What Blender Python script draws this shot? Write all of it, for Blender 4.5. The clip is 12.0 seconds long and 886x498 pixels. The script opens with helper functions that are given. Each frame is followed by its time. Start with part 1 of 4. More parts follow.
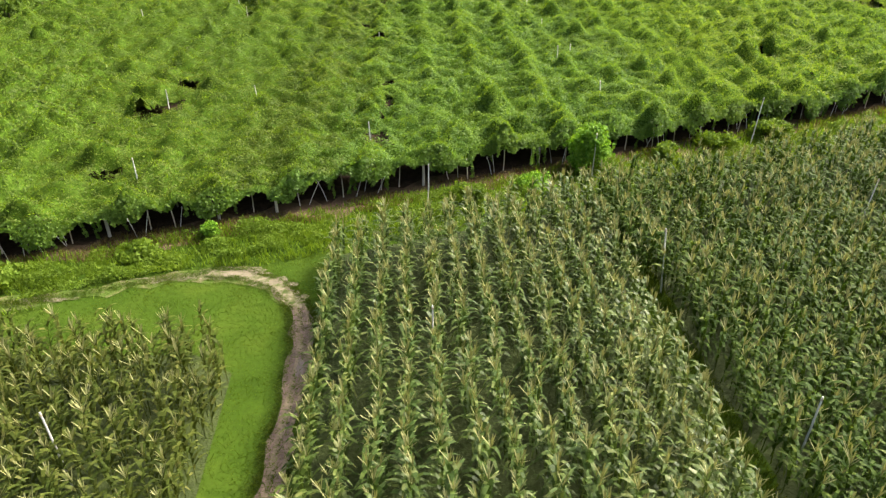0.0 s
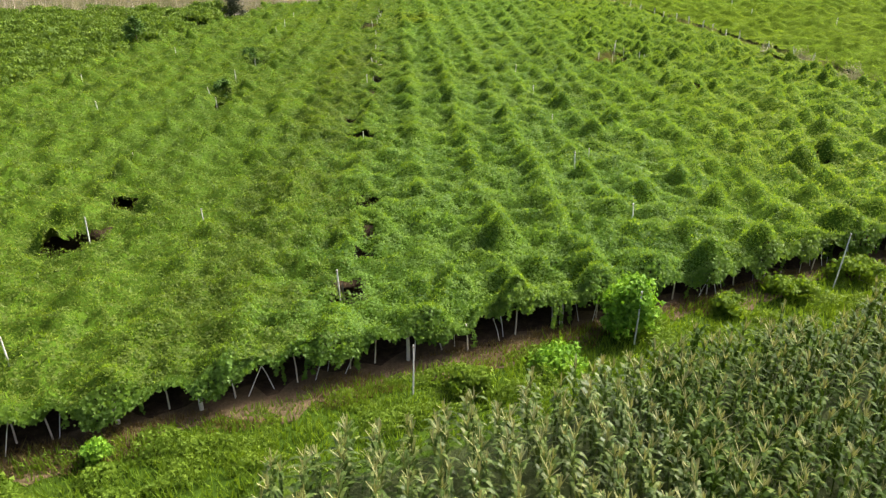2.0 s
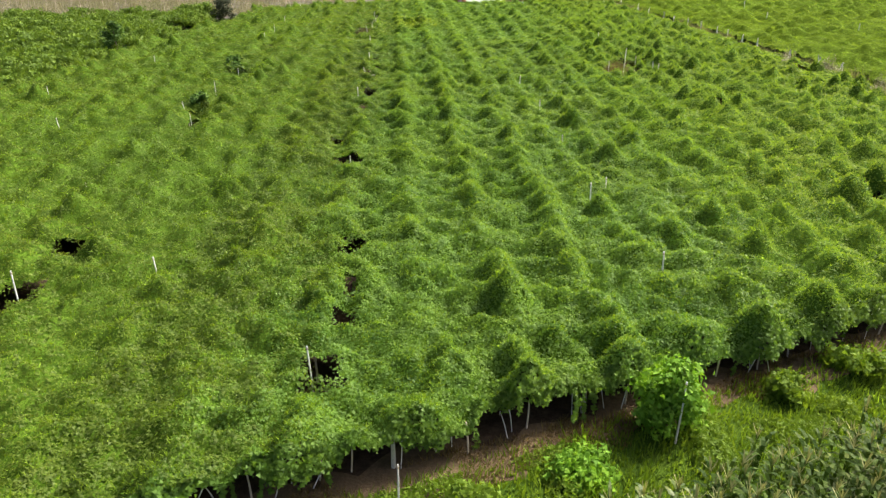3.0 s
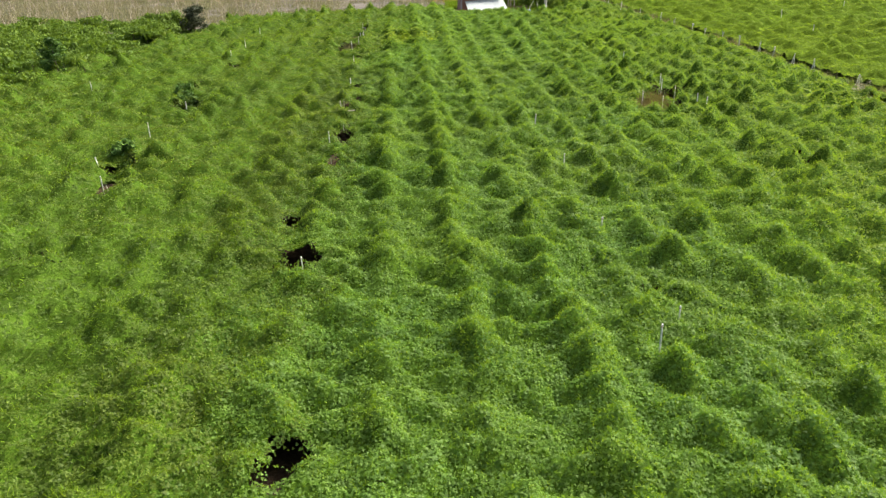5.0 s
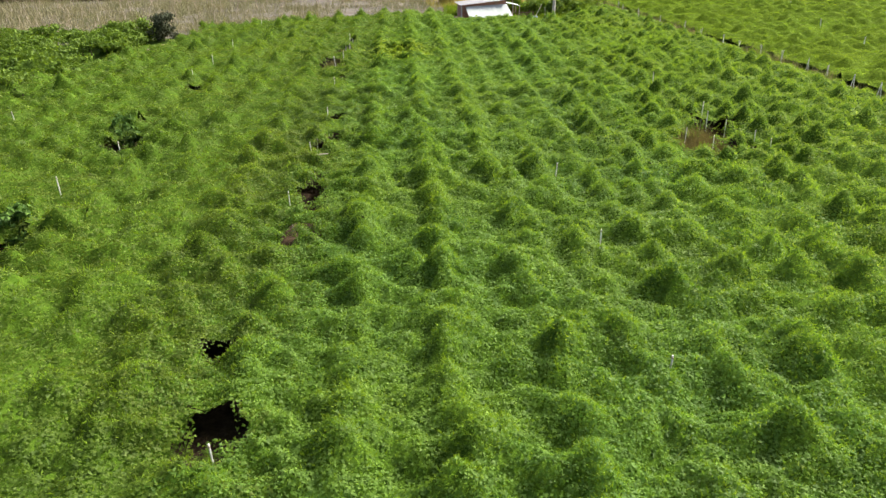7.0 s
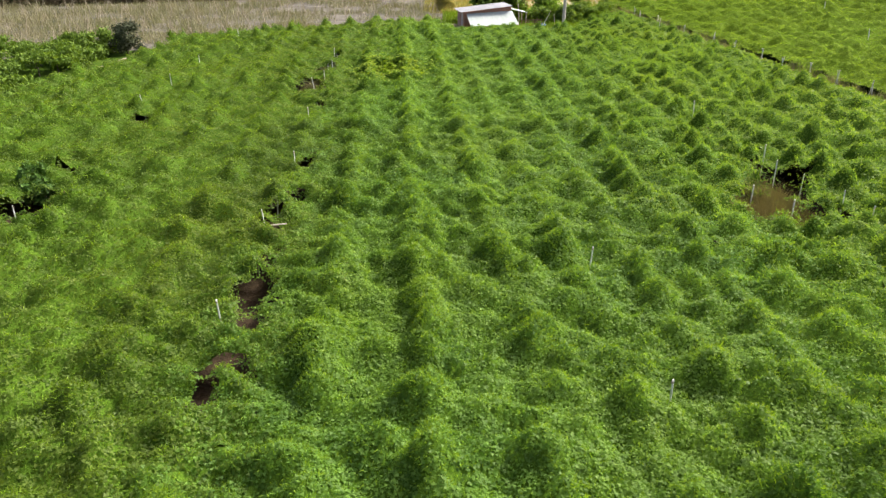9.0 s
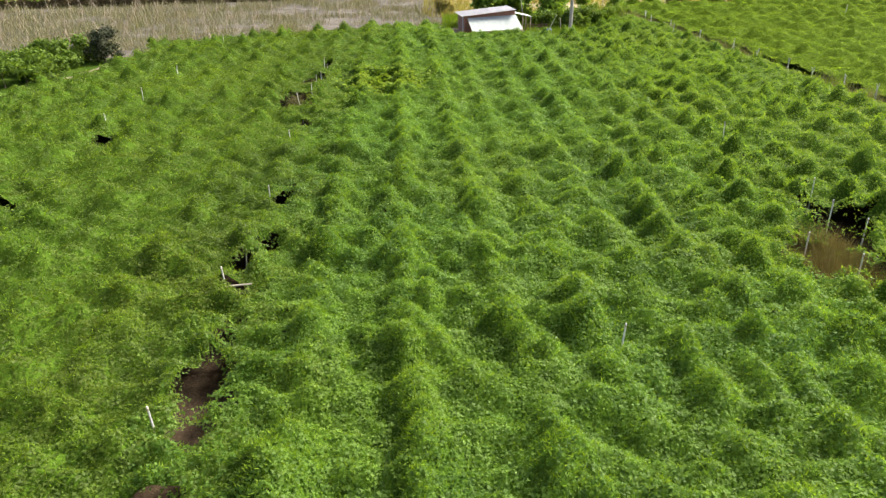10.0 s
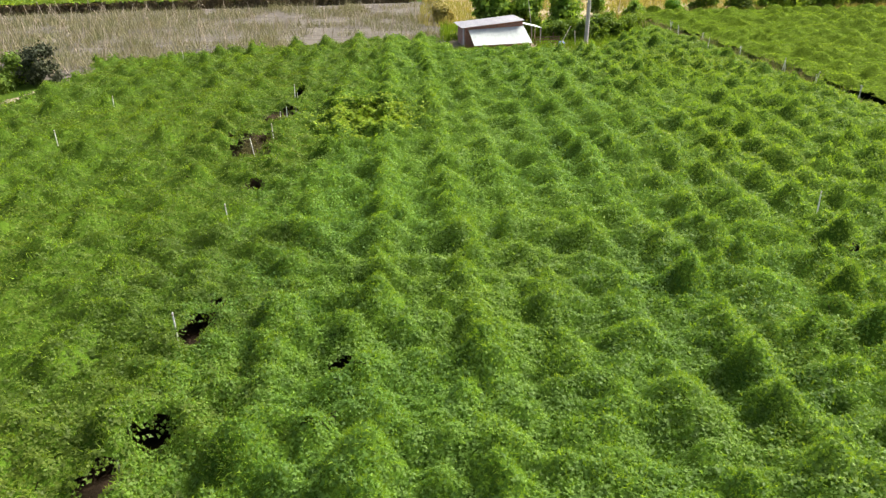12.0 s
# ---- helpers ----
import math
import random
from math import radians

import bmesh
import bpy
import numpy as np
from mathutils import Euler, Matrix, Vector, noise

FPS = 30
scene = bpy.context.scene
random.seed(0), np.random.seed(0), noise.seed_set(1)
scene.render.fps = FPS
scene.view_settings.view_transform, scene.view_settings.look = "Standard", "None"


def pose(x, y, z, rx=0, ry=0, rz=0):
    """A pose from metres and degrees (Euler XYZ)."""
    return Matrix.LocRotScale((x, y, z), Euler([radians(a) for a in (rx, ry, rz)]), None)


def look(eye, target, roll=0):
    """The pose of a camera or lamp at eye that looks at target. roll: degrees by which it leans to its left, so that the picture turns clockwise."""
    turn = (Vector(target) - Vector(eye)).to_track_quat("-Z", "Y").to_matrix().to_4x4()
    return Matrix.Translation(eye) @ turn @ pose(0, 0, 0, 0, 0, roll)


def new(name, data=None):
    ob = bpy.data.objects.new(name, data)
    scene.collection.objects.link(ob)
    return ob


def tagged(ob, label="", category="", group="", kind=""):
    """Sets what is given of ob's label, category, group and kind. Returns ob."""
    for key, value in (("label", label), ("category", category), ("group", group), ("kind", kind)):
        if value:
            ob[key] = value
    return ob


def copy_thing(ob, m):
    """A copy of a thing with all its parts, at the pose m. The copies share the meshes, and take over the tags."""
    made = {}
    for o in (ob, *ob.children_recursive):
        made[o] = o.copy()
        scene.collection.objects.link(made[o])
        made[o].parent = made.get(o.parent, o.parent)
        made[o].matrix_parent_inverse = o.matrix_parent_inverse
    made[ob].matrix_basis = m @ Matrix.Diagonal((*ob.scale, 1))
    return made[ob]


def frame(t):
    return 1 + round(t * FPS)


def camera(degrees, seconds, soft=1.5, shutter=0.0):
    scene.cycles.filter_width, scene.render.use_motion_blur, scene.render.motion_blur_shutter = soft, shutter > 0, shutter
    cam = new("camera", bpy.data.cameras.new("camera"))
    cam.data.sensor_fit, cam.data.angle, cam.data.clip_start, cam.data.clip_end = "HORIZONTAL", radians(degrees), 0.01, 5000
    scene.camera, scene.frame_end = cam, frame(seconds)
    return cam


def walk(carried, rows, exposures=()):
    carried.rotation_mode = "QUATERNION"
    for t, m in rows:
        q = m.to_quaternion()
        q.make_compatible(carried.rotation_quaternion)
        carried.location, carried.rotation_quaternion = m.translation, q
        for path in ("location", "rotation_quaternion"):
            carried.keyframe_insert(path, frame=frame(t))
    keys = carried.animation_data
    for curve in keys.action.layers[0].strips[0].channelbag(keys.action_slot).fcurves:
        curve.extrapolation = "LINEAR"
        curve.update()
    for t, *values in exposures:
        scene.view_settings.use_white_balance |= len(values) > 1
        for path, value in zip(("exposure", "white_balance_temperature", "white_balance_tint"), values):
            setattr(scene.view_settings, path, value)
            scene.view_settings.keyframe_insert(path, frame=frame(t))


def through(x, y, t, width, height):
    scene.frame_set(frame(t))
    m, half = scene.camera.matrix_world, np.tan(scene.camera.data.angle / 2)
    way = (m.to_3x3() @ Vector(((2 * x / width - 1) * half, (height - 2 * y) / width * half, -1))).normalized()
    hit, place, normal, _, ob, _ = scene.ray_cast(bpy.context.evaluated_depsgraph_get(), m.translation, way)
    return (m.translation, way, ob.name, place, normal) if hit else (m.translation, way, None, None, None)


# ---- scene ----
cam = camera(66.7, 12.0, soft=1.35)
METRES, EYE, TILT, LEAN, TURN = 66.0, 14.1, 0.0, 0.0, 0.0
ROWS = [
    (0.0, 0.0, 0.0, 0.0, -0.35, -31.27, 0.57),
    (0.5, 0.0015, 0.034, -0.0005, -0.37, -29.08, 0.59),
    (1.0, 0.0029, 0.0691, -0.0011, -0.4, -27.01, 0.59),
    (1.5, 0.0039, 0.106, -0.0017, -0.41, -26.04, 0.58),
    (2.0, 0.0052, 0.1432, -0.0022, -0.4, -26.04, 0.59),
    (2.5, 0.0066, 0.1813, -0.0032, -0.4, -26.03, 0.57),
    (3.0, 0.0081, 0.2234, -0.004, -0.41, -26.03, 0.56),
    (5.0, 0.0144, 0.4186, -0.0051, -0.38, -26.09, 0.57),
    (5.5, 0.0157, 0.4622, -0.0062, -0.38, -26.09, 0.56),
    (6.0, 0.0168, 0.5031, -0.0069, -0.38, -26.11, 0.55),
    (6.5, 0.0179, 0.5427, -0.0074, -0.38, -26.13, 0.53),
    (7.0, 0.0189, 0.5813, -0.0082, -0.38, -26.15, 0.52),
    (9.0, 0.0236, 0.7378, -0.0107, -0.34, -26.21, 0.51),
    (9.5, 0.0247, 0.7791, -0.0113, -0.32, -26.25, 0.53),
    (10.0, 0.0258, 0.8215, -0.0118, -0.3, -26.27, 0.52),
    (10.5, 0.0272, 0.865, -0.0125, -0.29, -26.31, 0.53),
    (11.0, 0.0286, 0.9096, -0.013, -0.28, -26.32, 0.52),
    (11.5, 0.0303, 0.9551, -0.0136, -0.27, -26.35, 0.54),
    (12.0, 0.0314, 0.9994, -0.0142, -0.27, -26.36, 0.54),
]
walk(cam, [(t, pose(0, 0, EYE, TILT, LEAN, TURN) @ pose(METRES * x, METRES * y, METRES * z, 90 + pitch, roll, yaw)) for t, x, y, z, yaw, pitch, roll in ROWS],
     exposures=[(0.0, 1.16, 6500, 12), (2.5, 1.07, 6420, 12), (5.0, 0.95, 6320, 11), (12.0, 0.92, 6300, 11)])

# ---------------------------------------------------------------- light
world = bpy.data.worlds.new("sky")
scene.world = world
world.use_nodes = True
wn = world.node_tree
sky = wn.nodes.new("ShaderNodeTexSky")
sky.sky_type, sky.sun_disc = "NISHITA", False
SUN_FROM = Vector((0.72, 0.46, 0.9)).normalized()
sky.sun_elevation = math.asin(SUN_FROM.z)
sky.sun_rotation = math.atan2(SUN_FROM.x, SUN_FROM.y)
sky.dust_density, sky.air_density, sky.ozone_density = 8.0, 0.55, 0.4
wn.nodes["Background"].inputs["Strength"].default_value = 0.15
wn.links.new(sky.outputs[0], wn.nodes["Background"].inputs["Color"])
sun = new("sun", bpy.data.lights.new("sun", "SUN"))
sun.data.energy, sun.data.angle, sun.data.color = 3.9, radians(15), (1.0, 0.94, 0.79)
sun.matrix_world = look(SUN_FROM * 50, (0, 0, 0))

# ---------------------------------------------------------------- helpers
rng = np.random.default_rng(7)
TABLE = np.random.default_rng(3).random((256, 256))


def vnoise(x, y, size, shift=0):
    """Smooth noise of 0..1 at the plan points, with cells of that size."""
    u, v = np.asarray(x) / size + 37.3 * shift + 500, np.asarray(y) / size + 19.7 * shift + 500
    i, j = np.floor(u).astype(int), np.floor(v).astype(int)
    f, g = u - i, v - j
    f, g = f * f * (3 - 2 * f), g * g * (3 - 2 * g)
    a, b = TABLE[i % 256, j % 256], TABLE[(i + 1) % 256, j % 256]
    c, d = TABLE[i % 256, (j + 1) % 256], TABLE[(i + 1) % 256, (j + 1) % 256]
    return (a * (1 - f) + b * f) * (1 - g) + (c * (1 - f) + d * f) * g


def mesh_np(name, verts, faces, mat, parent=None, smooth=False):
    """One mesh object from arrays of corners and of equal-sided faces."""
    me = bpy.data.meshes.new(name)
    verts, faces = np.asarray(verts, np.float32), np.asarray(faces, np.int32)
    n, k = faces.shape
    me.vertices.add(len(verts))
    me.vertices.foreach_set("co", verts.ravel())
    me.loops.add(n * k)
    me.loops.foreach_set("vertex_index", faces.ravel())
    me.polygons.add(n)
    me.polygons.foreach_set("loop_start", np.arange(0, n * k, k, dtype=np.int32))
    me.polygons.foreach_set("use_smooth", np.full(n, smooth))
    me.update(calc_edges=True)
    me.materials.append(mat)
    ob = new(name, me)
    ob.parent = parent
    return ob


def part(name, bm, mat, parent, label=""):
    me = bpy.data.meshes.new(name)
    bm.to_mesh(me)
    bm.free()
    me.materials.append(mat)
    ob = new(name, me)
    ob.parent = parent
    return tagged(ob, label) if label else ob


def add_box(bm, a, b, m=None, bevel=0.0):
    """A box between two corners, its edges bevelled."""
    size, mid = Vector(b) - Vector(a), (Vector(a) + Vector(b)) / 2
    made = bmesh.ops.create_cube(bm, size=1, matrix=(m or Matrix()) @ Matrix.Translation(mid) @ Matrix.Diagonal((*size, 1)))
    if bevel:
        edges = list({e for v in made["verts"] for e in v.link_edges})
        bmesh.ops.bevel(bm, geom=edges, offset=bevel, segments=1, affect="EDGES")
    return bm


def add_rod(bm, points, radii, sides=6):
    """A bent, tapered rod through the points."""
    rings = []
    for i, (p, r) in enumerate(zip(points, radii)):
        p = Vector(p)
        way = (Vector(points[min(i + 1, len(points) - 1)]) - Vector(points[max(i - 1, 0)])).normalized()
        s = way.orthogonal().normalized()
        t = way.cross(s)
        rings.append([bm.verts.new(p + r * (math.cos(a) * s + math.sin(a) * t)) for a in (2 * math.pi * k / sides for k in range(sides))])
    # keep the rings in step with one another
    for i in range(len(rings) - 1):
        lower, upper = rings[i], rings[i + 1]
        k0 = min(range(sides), key=lambda k: (upper[k].co - lower[0].co).length)
        upper = upper[k0:] + upper[:k0]
        rings[i + 1] = upper
        for k in range(sides):
            bm.faces.new((lower[k], lower[(k + 1) % sides], upper[(k + 1) % sides], upper[k]))
    bm.faces.new(rings[0][::-1])
    bm.faces.new(rings[-1])
    return bm


# ---------------------------------------------------------------- materials
def material(name, rough=0.6, metal=0.0, spec=0.4):
    mat = bpy.data.materials.new(name)
    mat.use_nodes = True
    t = mat.node_tree
    b = t.nodes["Principled BSDF"]
    b.inputs["Roughness"].default_value, b.inputs["Metallic"].default_value = rough, metal
    b.inputs["Specular IOR Level"].default_value = spec
    return mat, t, b


def ramp(t, fac, stops):
    r = t.nodes.new("ShaderNodeValToRGB")
    while len(r.color_ramp.elements) < len(stops):
        r.color_ramp.elements.new(0.5)
    for e, (p, c) in zip(r.color_ramp.elements, stops):
        e.position, e.color = p, (*c, 1)
    t.links.new(fac, r.inputs["Fac"])
    return r.outputs["Color"]


def noise_at(t, scale, detail=4.0, rough=0.6, stretch=None):
    co = t.nodes.new("ShaderNodeTexCoord")
    n = t.nodes.new("ShaderNodeTexNoise")
    n.inputs["Scale"].default_value, n.inputs["Detail"].default_value, n.inputs["Roughness"].default_value = scale, detail, rough
    if stretch:
        mp = t.nodes.new("ShaderNodeMapping")
        mp.inputs["Scale"].default_value = stretch
        t.links.new(co.outputs["Object"], mp.inputs["Vector"])
        t.links.new(mp.outputs[0], n.inputs["Vector"])
    else:
        t.links.new(co.outputs["Object"], n.inputs["Vector"])
    return n.outputs["Fac"]


def mix(t, kind, fac, a, b):
    m = t.nodes.new("ShaderNodeMix")
    m.data_type, m.blend_type = "RGBA", kind
    for socket, v in ((m.inputs["Factor"], fac), (m.inputs[6], a), (m.inputs[7], b)):
        if hasattr(v, "links"):
            t.links.new(v, socket)
        elif isinstance(v, tuple):
            socket.default_value = (*v, 1)
        else:
            socket.default_value = v
    return m.outputs[2]


def bump(t, b, fac, strength, distance=0.05):
    n = t.nodes.new("ShaderNodeBump")
    n.inputs["Strength"].default_value, n.inputs["Distance"].default_value = strength, distance
    t.links.new(fac, n.inputs["Height"])
    t.links.new(n.outputs[0], b.inputs["Normal"])


def leaf_material(name, stops, patch, patch_scale=0.12, through=0.45, rough=0.6, spec=0.15, patch2=None):
    """Leaves: each one its own tint, in patches, letting some light through."""
    mat, t, b = material(name, rough, 0, spec)
    geo = t.nodes.new("ShaderNodeNewGeometry")
    tint = ramp(t, geo.outputs["Random Per Island"], stops)
    p = ramp(t, noise_at(t, patch_scale, 3), [(0.38, (0, 0, 0)), (0.66, (1, 1, 1))])
    col = mix(t, "MULTIPLY", p, tint, patch)
    if patch2:
        q = ramp(t, noise_at(t, patch_scale * 4.1, 2), [(0.5, (0, 0, 0)), (0.72, (1, 1, 1))])
        col = mix(t, "MULTIPLY", q, col, patch2)
        r = ramp(t, noise_at(t, 2.6, 2), [(0.4, (0.8, 0.84, 0.86)), (0.62, (1.08, 1.1, 1.0))])
        col = mix(t, "MULTIPLY", 1.0, col, r)
    t.links.new(col, b.inputs["Base Color"])
    tr = t.nodes.new("ShaderNodeBsdfTranslucent")
    t.links.new(mix(t, "MULTIPLY", 1.0, col, (1.25, 1.2, 0.6)), tr.inputs["Color"])
    m = t.nodes.new("ShaderNodeMixShader")
    m.inputs[0].default_value = through
    t.links.new(b.outputs[0], m.inputs[1])
    t.links.new(tr.outputs[0], m.inputs[2])
    t.links.new(m.outputs[0], t.nodes["Material Output"].inputs["Surface"])
    return mat


def plain_material(name, stops, scale, rough=0.8, bumps=0.5, fine=None, stretch=None, metal=0.0, spec=0.3, distance=0.05):
    """A surface of two scales of mottling and its relief."""
    mat, t, b = material(name, rough, metal, spec)
    col = ramp(t, noise_at(t, scale, 6, 0.65, stretch), stops)
    f = noise_at(t, fine or scale * 9, 3, 0.6, stretch)
    col = mix(t, "MULTIPLY", 0.7, col, ramp(t, f, [(0.25, (0.62, 0.62, 0.62)), (0.75, (1.25, 1.25, 1.25))]))
    t.links.new(col, b.inputs["Base Color"])
    bump(t, b, f, bumps, distance)
    return mat


VINE = leaf_material("vine_leaf", [(0.0, (0.115, 0.211, 0.038)), (0.45, (0.129, 0.241, 0.040)), (0.85, (0.143, 0.262, 0.043)), (1.0, (0.161, 0.281, 0.048))],
                     (1.2, 1.05, 0.9), 0.09, 0.54, 0.55, 0.26, patch2=(0.500, 0.624, 0.361))
VINE_FAR = leaf_material("vine_leaf_sunlit", [(0.0, (0.128, 0.214, 0.028)), (0.5, (0.134, 0.226, 0.028)), (1.0, (0.141, 0.235, 0.028))],
                         (1.2, 1.05, 0.8), 0.07, 0.54, 0.58, 0.2)
VINE_EAST = leaf_material("yellow_green_vine_leaf", [(0.0, (0.130, 0.214, 0.024)), (0.5, (0.133, 0.220, 0.024)), (1.0, (0.135, 0.224, 0.024))], (1.15, 1.05, 0.8), 0.07, 0.55, 0.8, 0.03)
VINE_OLIVE = leaf_material("olive_vine_leaf", [(0.0, (0.083, 0.138, 0.017)), (0.45, (0.097, 0.160, 0.020)), (0.85, (0.107, 0.171, 0.022)), (1.0, (0.123, 0.181, 0.026))],
                           (1.2, 1.05, 0.9), 0.09, 0.54, 0.55, 0.26, patch2=(1.115, 1.170, 1.032))
# darker than the leaves: the shade between them is put into this colour
SHADE_MAT = plain_material("vine_shade_mat", [(0.3, (0.042, 0.086, 0.007)), (0.7, (0.078, 0.142, 0.013))], 2.2, 0.9, 0.9, 14, spec=0.03)
MAT_EAST = plain_material("yellow_green_vine_mat", [(0.3, (0.065, 0.110, 0.006)), (0.7, (0.105, 0.162, 0.011))], 1.4, 0.9, 0.9, 9, spec=0.03)
WEED = leaf_material("weed_leaf", [(0.0, (0.099, 0.171, 0.016)), (0.5, (0.121, 0.204, 0.019)), (1.0, (0.147, 0.230, 0.022))], (1.1, 1.05, 0.8), 0.4, 0.45)
FRESH = leaf_material("fresh_leaf", [(0.0, (0.085, 0.198, 0.018)), (0.5, (0.140, 0.296, 0.026)), (1.0, (0.205, 0.376, 0.044))], (1.2, 1.1, 0.7), 0.5, 0.4)
DARKLEAF = leaf_material("dark_leaf", [(0.0, (0.031, 0.073, 0.014)), (0.6, (0.057, 0.124, 0.021)), (1.0, (0.088, 0.174, 0.029))], (1.2, 1.1, 0.8), 0.3, 0.2)
TREELEAF = leaf_material("tree_leaf", [(0.0, (0.067, 0.125, 0.018)), (0.6, (0.100, 0.175, 0.024)), (1.0, (0.142, 0.230, 0.030))], (1.2, 1.05, 0.75), 0.06, 0.4)
# dark brown that stands in for the dim space under the far roof
UNDERROOF_SHADE = leaf_material("underroof_shade_leaf", [(0.0, (0.064, 0.051, 0.027)), (1.0, (0.160, 0.128, 0.068))], (0.9, 0.9, 0.9), 0.3, 0.2)
MIDLEAF = leaf_material("hedge_leaf", [(0.0, (0.109, 0.209, 0.031)), (0.6, (0.173, 0.299, 0.043)), (1.0, (0.254, 0.399, 0.062))], (1.2, 1.05, 0.8), 0.2, 0.5)
SHOOT = leaf_material("vine_shoot", [(0.0, (0.133, 0.242, 0.016)), (0.5, (0.176, 0.294, 0.020)), (1.0, (0.212, 0.330, 0.027))], (1.05, 1.02, 0.9), 0.09, 0.55)
CORN = leaf_material("corn_leaf", [(0.0, (0.036, 0.072, 0.012)), (0.5, (0.067, 0.117, 0.022)), (0.85, (0.109, 0.162, 0.039)), (1.0, (0.173, 0.216, 0.073))],
                     (1.1, 1.0, 0.85), 0.25, 0.36, 0.45, 0.25)
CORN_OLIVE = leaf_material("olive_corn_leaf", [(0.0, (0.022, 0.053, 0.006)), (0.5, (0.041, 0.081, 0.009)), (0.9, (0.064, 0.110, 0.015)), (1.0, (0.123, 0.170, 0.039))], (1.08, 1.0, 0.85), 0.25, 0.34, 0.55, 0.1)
CORN_YELLOW = leaf_material("yellowing_corn_leaf", [(0.0, (0.036, 0.058, 0.010)), (0.5, (0.064, 0.092, 0.016)), (0.9, (0.095, 0.122, 0.026)), (1.0, (0.15, 0.165, 0.05))], (1.1, 1.0, 0.85), 0.25, 0.32, 0.55, 0.1)
TASSEL = leaf_material("corn_tassel", [(0.0, (0.20, 0.22, 0.09)), (1.0, (0.32, 0.33, 0.155))], (1.02, 1.0, 0.9), 0.4, 0.2)
GRASS = leaf_material("grass_blade", [(0.0, (0.042, 0.081, 0.006)), (0.5, (0.058, 0.105, 0.007)), (1.0, (0.078, 0.129, 0.011))], (1.2, 1.0, 0.75), 0.5, 0.65)
DRYGRASS = leaf_material("dry_grass_blade", [(0.0, (0.136, 0.136, 0.072)), (0.6, (0.224, 0.208, 0.128)), (1.0, (0.336, 0.304, 0.208))], (0.8, 0.9, 0.75), 0.2, 0.25)
GOLD = leaf_material("golden_grass_blade", [(0.0, (0.24, 0.20, 0.06)), (1.0, (0.38, 0.33, 0.12))], (0.85, 1.0, 0.8), 0.12, 0.3)
TURF = plain_material("turf", [(0.3, (0.030, 0.062, 0.005)), (0.5, (0.042, 0.080, 0.007)), (0.68, (0.064, 0.102, 0.011))], 0.35, 0.9, 0.15, 6, spec=0.05)
# brown soil, with the dimness of the roof's gaps put into its colour
SOIL = plain_material("shade_darkened_soil", [(0.3, (0.032, 0.023, 0.015)), (0.5, (0.05, 0.036, 0.023)), (0.7, (0.082, 0.058, 0.034))], 2.4, 0.9, 0.8, 9, spec=0.04)
RUST = plain_material("rusty_litter", [(0.3, (0.080, 0.060, 0.034)), (0.7, (0.135, 0.097, 0.056))], 1.2, 0.9, 0.8, 10, spec=0.08)
FALLOW = plain_material("fallow_soil", [(0.3, (0.075, 0.066, 0.052)), (0.7, (0.13, 0.117, 0.094))], 0.35, 0.9, 0.7, 5, distance=0.1)
STRAW = plain_material("straw_field", [(0.3, (0.20, 0.17, 0.085)), (0.7, (0.33, 0.28, 0.15))], 0.15, 0.9, 0.7, 4)
PALEWOOD = plain_material("weathered_wood", [(0.3, (0.44, 0.39, 0.30)), (0.7, (0.64, 0.58, 0.48))], 6, 0.75, 0.4, 40, (1, 1, 0.15), distance=0.01)
DRYWOOD = plain_material("dry_cane", [(0.3, (0.30, 0.25, 0.17)), (0.7, (0.5, 0.44, 0.33))], 5, 0.8, 0.4, 40, (1, 1, 0.15), distance=0.01)
WHITEPOST = plain_material("pale_painted_post", [(0.3, (0.6, 0.59, 0.55)), (0.7, (0.78, 0.77, 0.73))], 5, 0.6, 0.3, 30, distance=0.01)
BARK = plain_material("bark", [(0.3, (0.10, 0.08, 0.055)), (0.7, (0.22, 0.18, 0.13))], 8, 0.85, 0.6, 40, (1, 1, 0.2), distance=0.02)
CONCRETE = plain_material("concrete", [(0.3, (0.48, 0.45, 0.39)), (0.7, (0.62, 0.59, 0.52))], 2, 0.8, 0.3, 25, distance=0.01)
SHEET = plain_material("grey_roof_sheet", [(0.3, (0.22, 0.225, 0.25)), (0.7, (0.32, 0.325, 0.345))], 0.8, 0.5, 0.2, 9, (1, 0.25, 1), 0.0, 0.5, 0.01)
WHITESHEET = plain_material("white_sheet", [(0.3, (0.36, 0.42, 0.40)), (0.7, (0.46, 0.51, 0.49))], 0.7, 0.5, 0.2, 7, None, 0.0, 0.5, 0.02)
DARKWOOD = plain_material("old_timber", [(0.3, (0.12, 0.075, 0.05)), (0.7, (0.24, 0.15, 0.10))], 4, 0.8, 0.4, 30, (0.2, 1, 1), distance=0.01)
BLUEBAG = plain_material("blue_tarp", [(0.3, (0.10, 0.16, 0.36)), (0.7, (0.20, 0.28, 0.5))], 3, 0.5, 0.3, 20, distance=0.02)


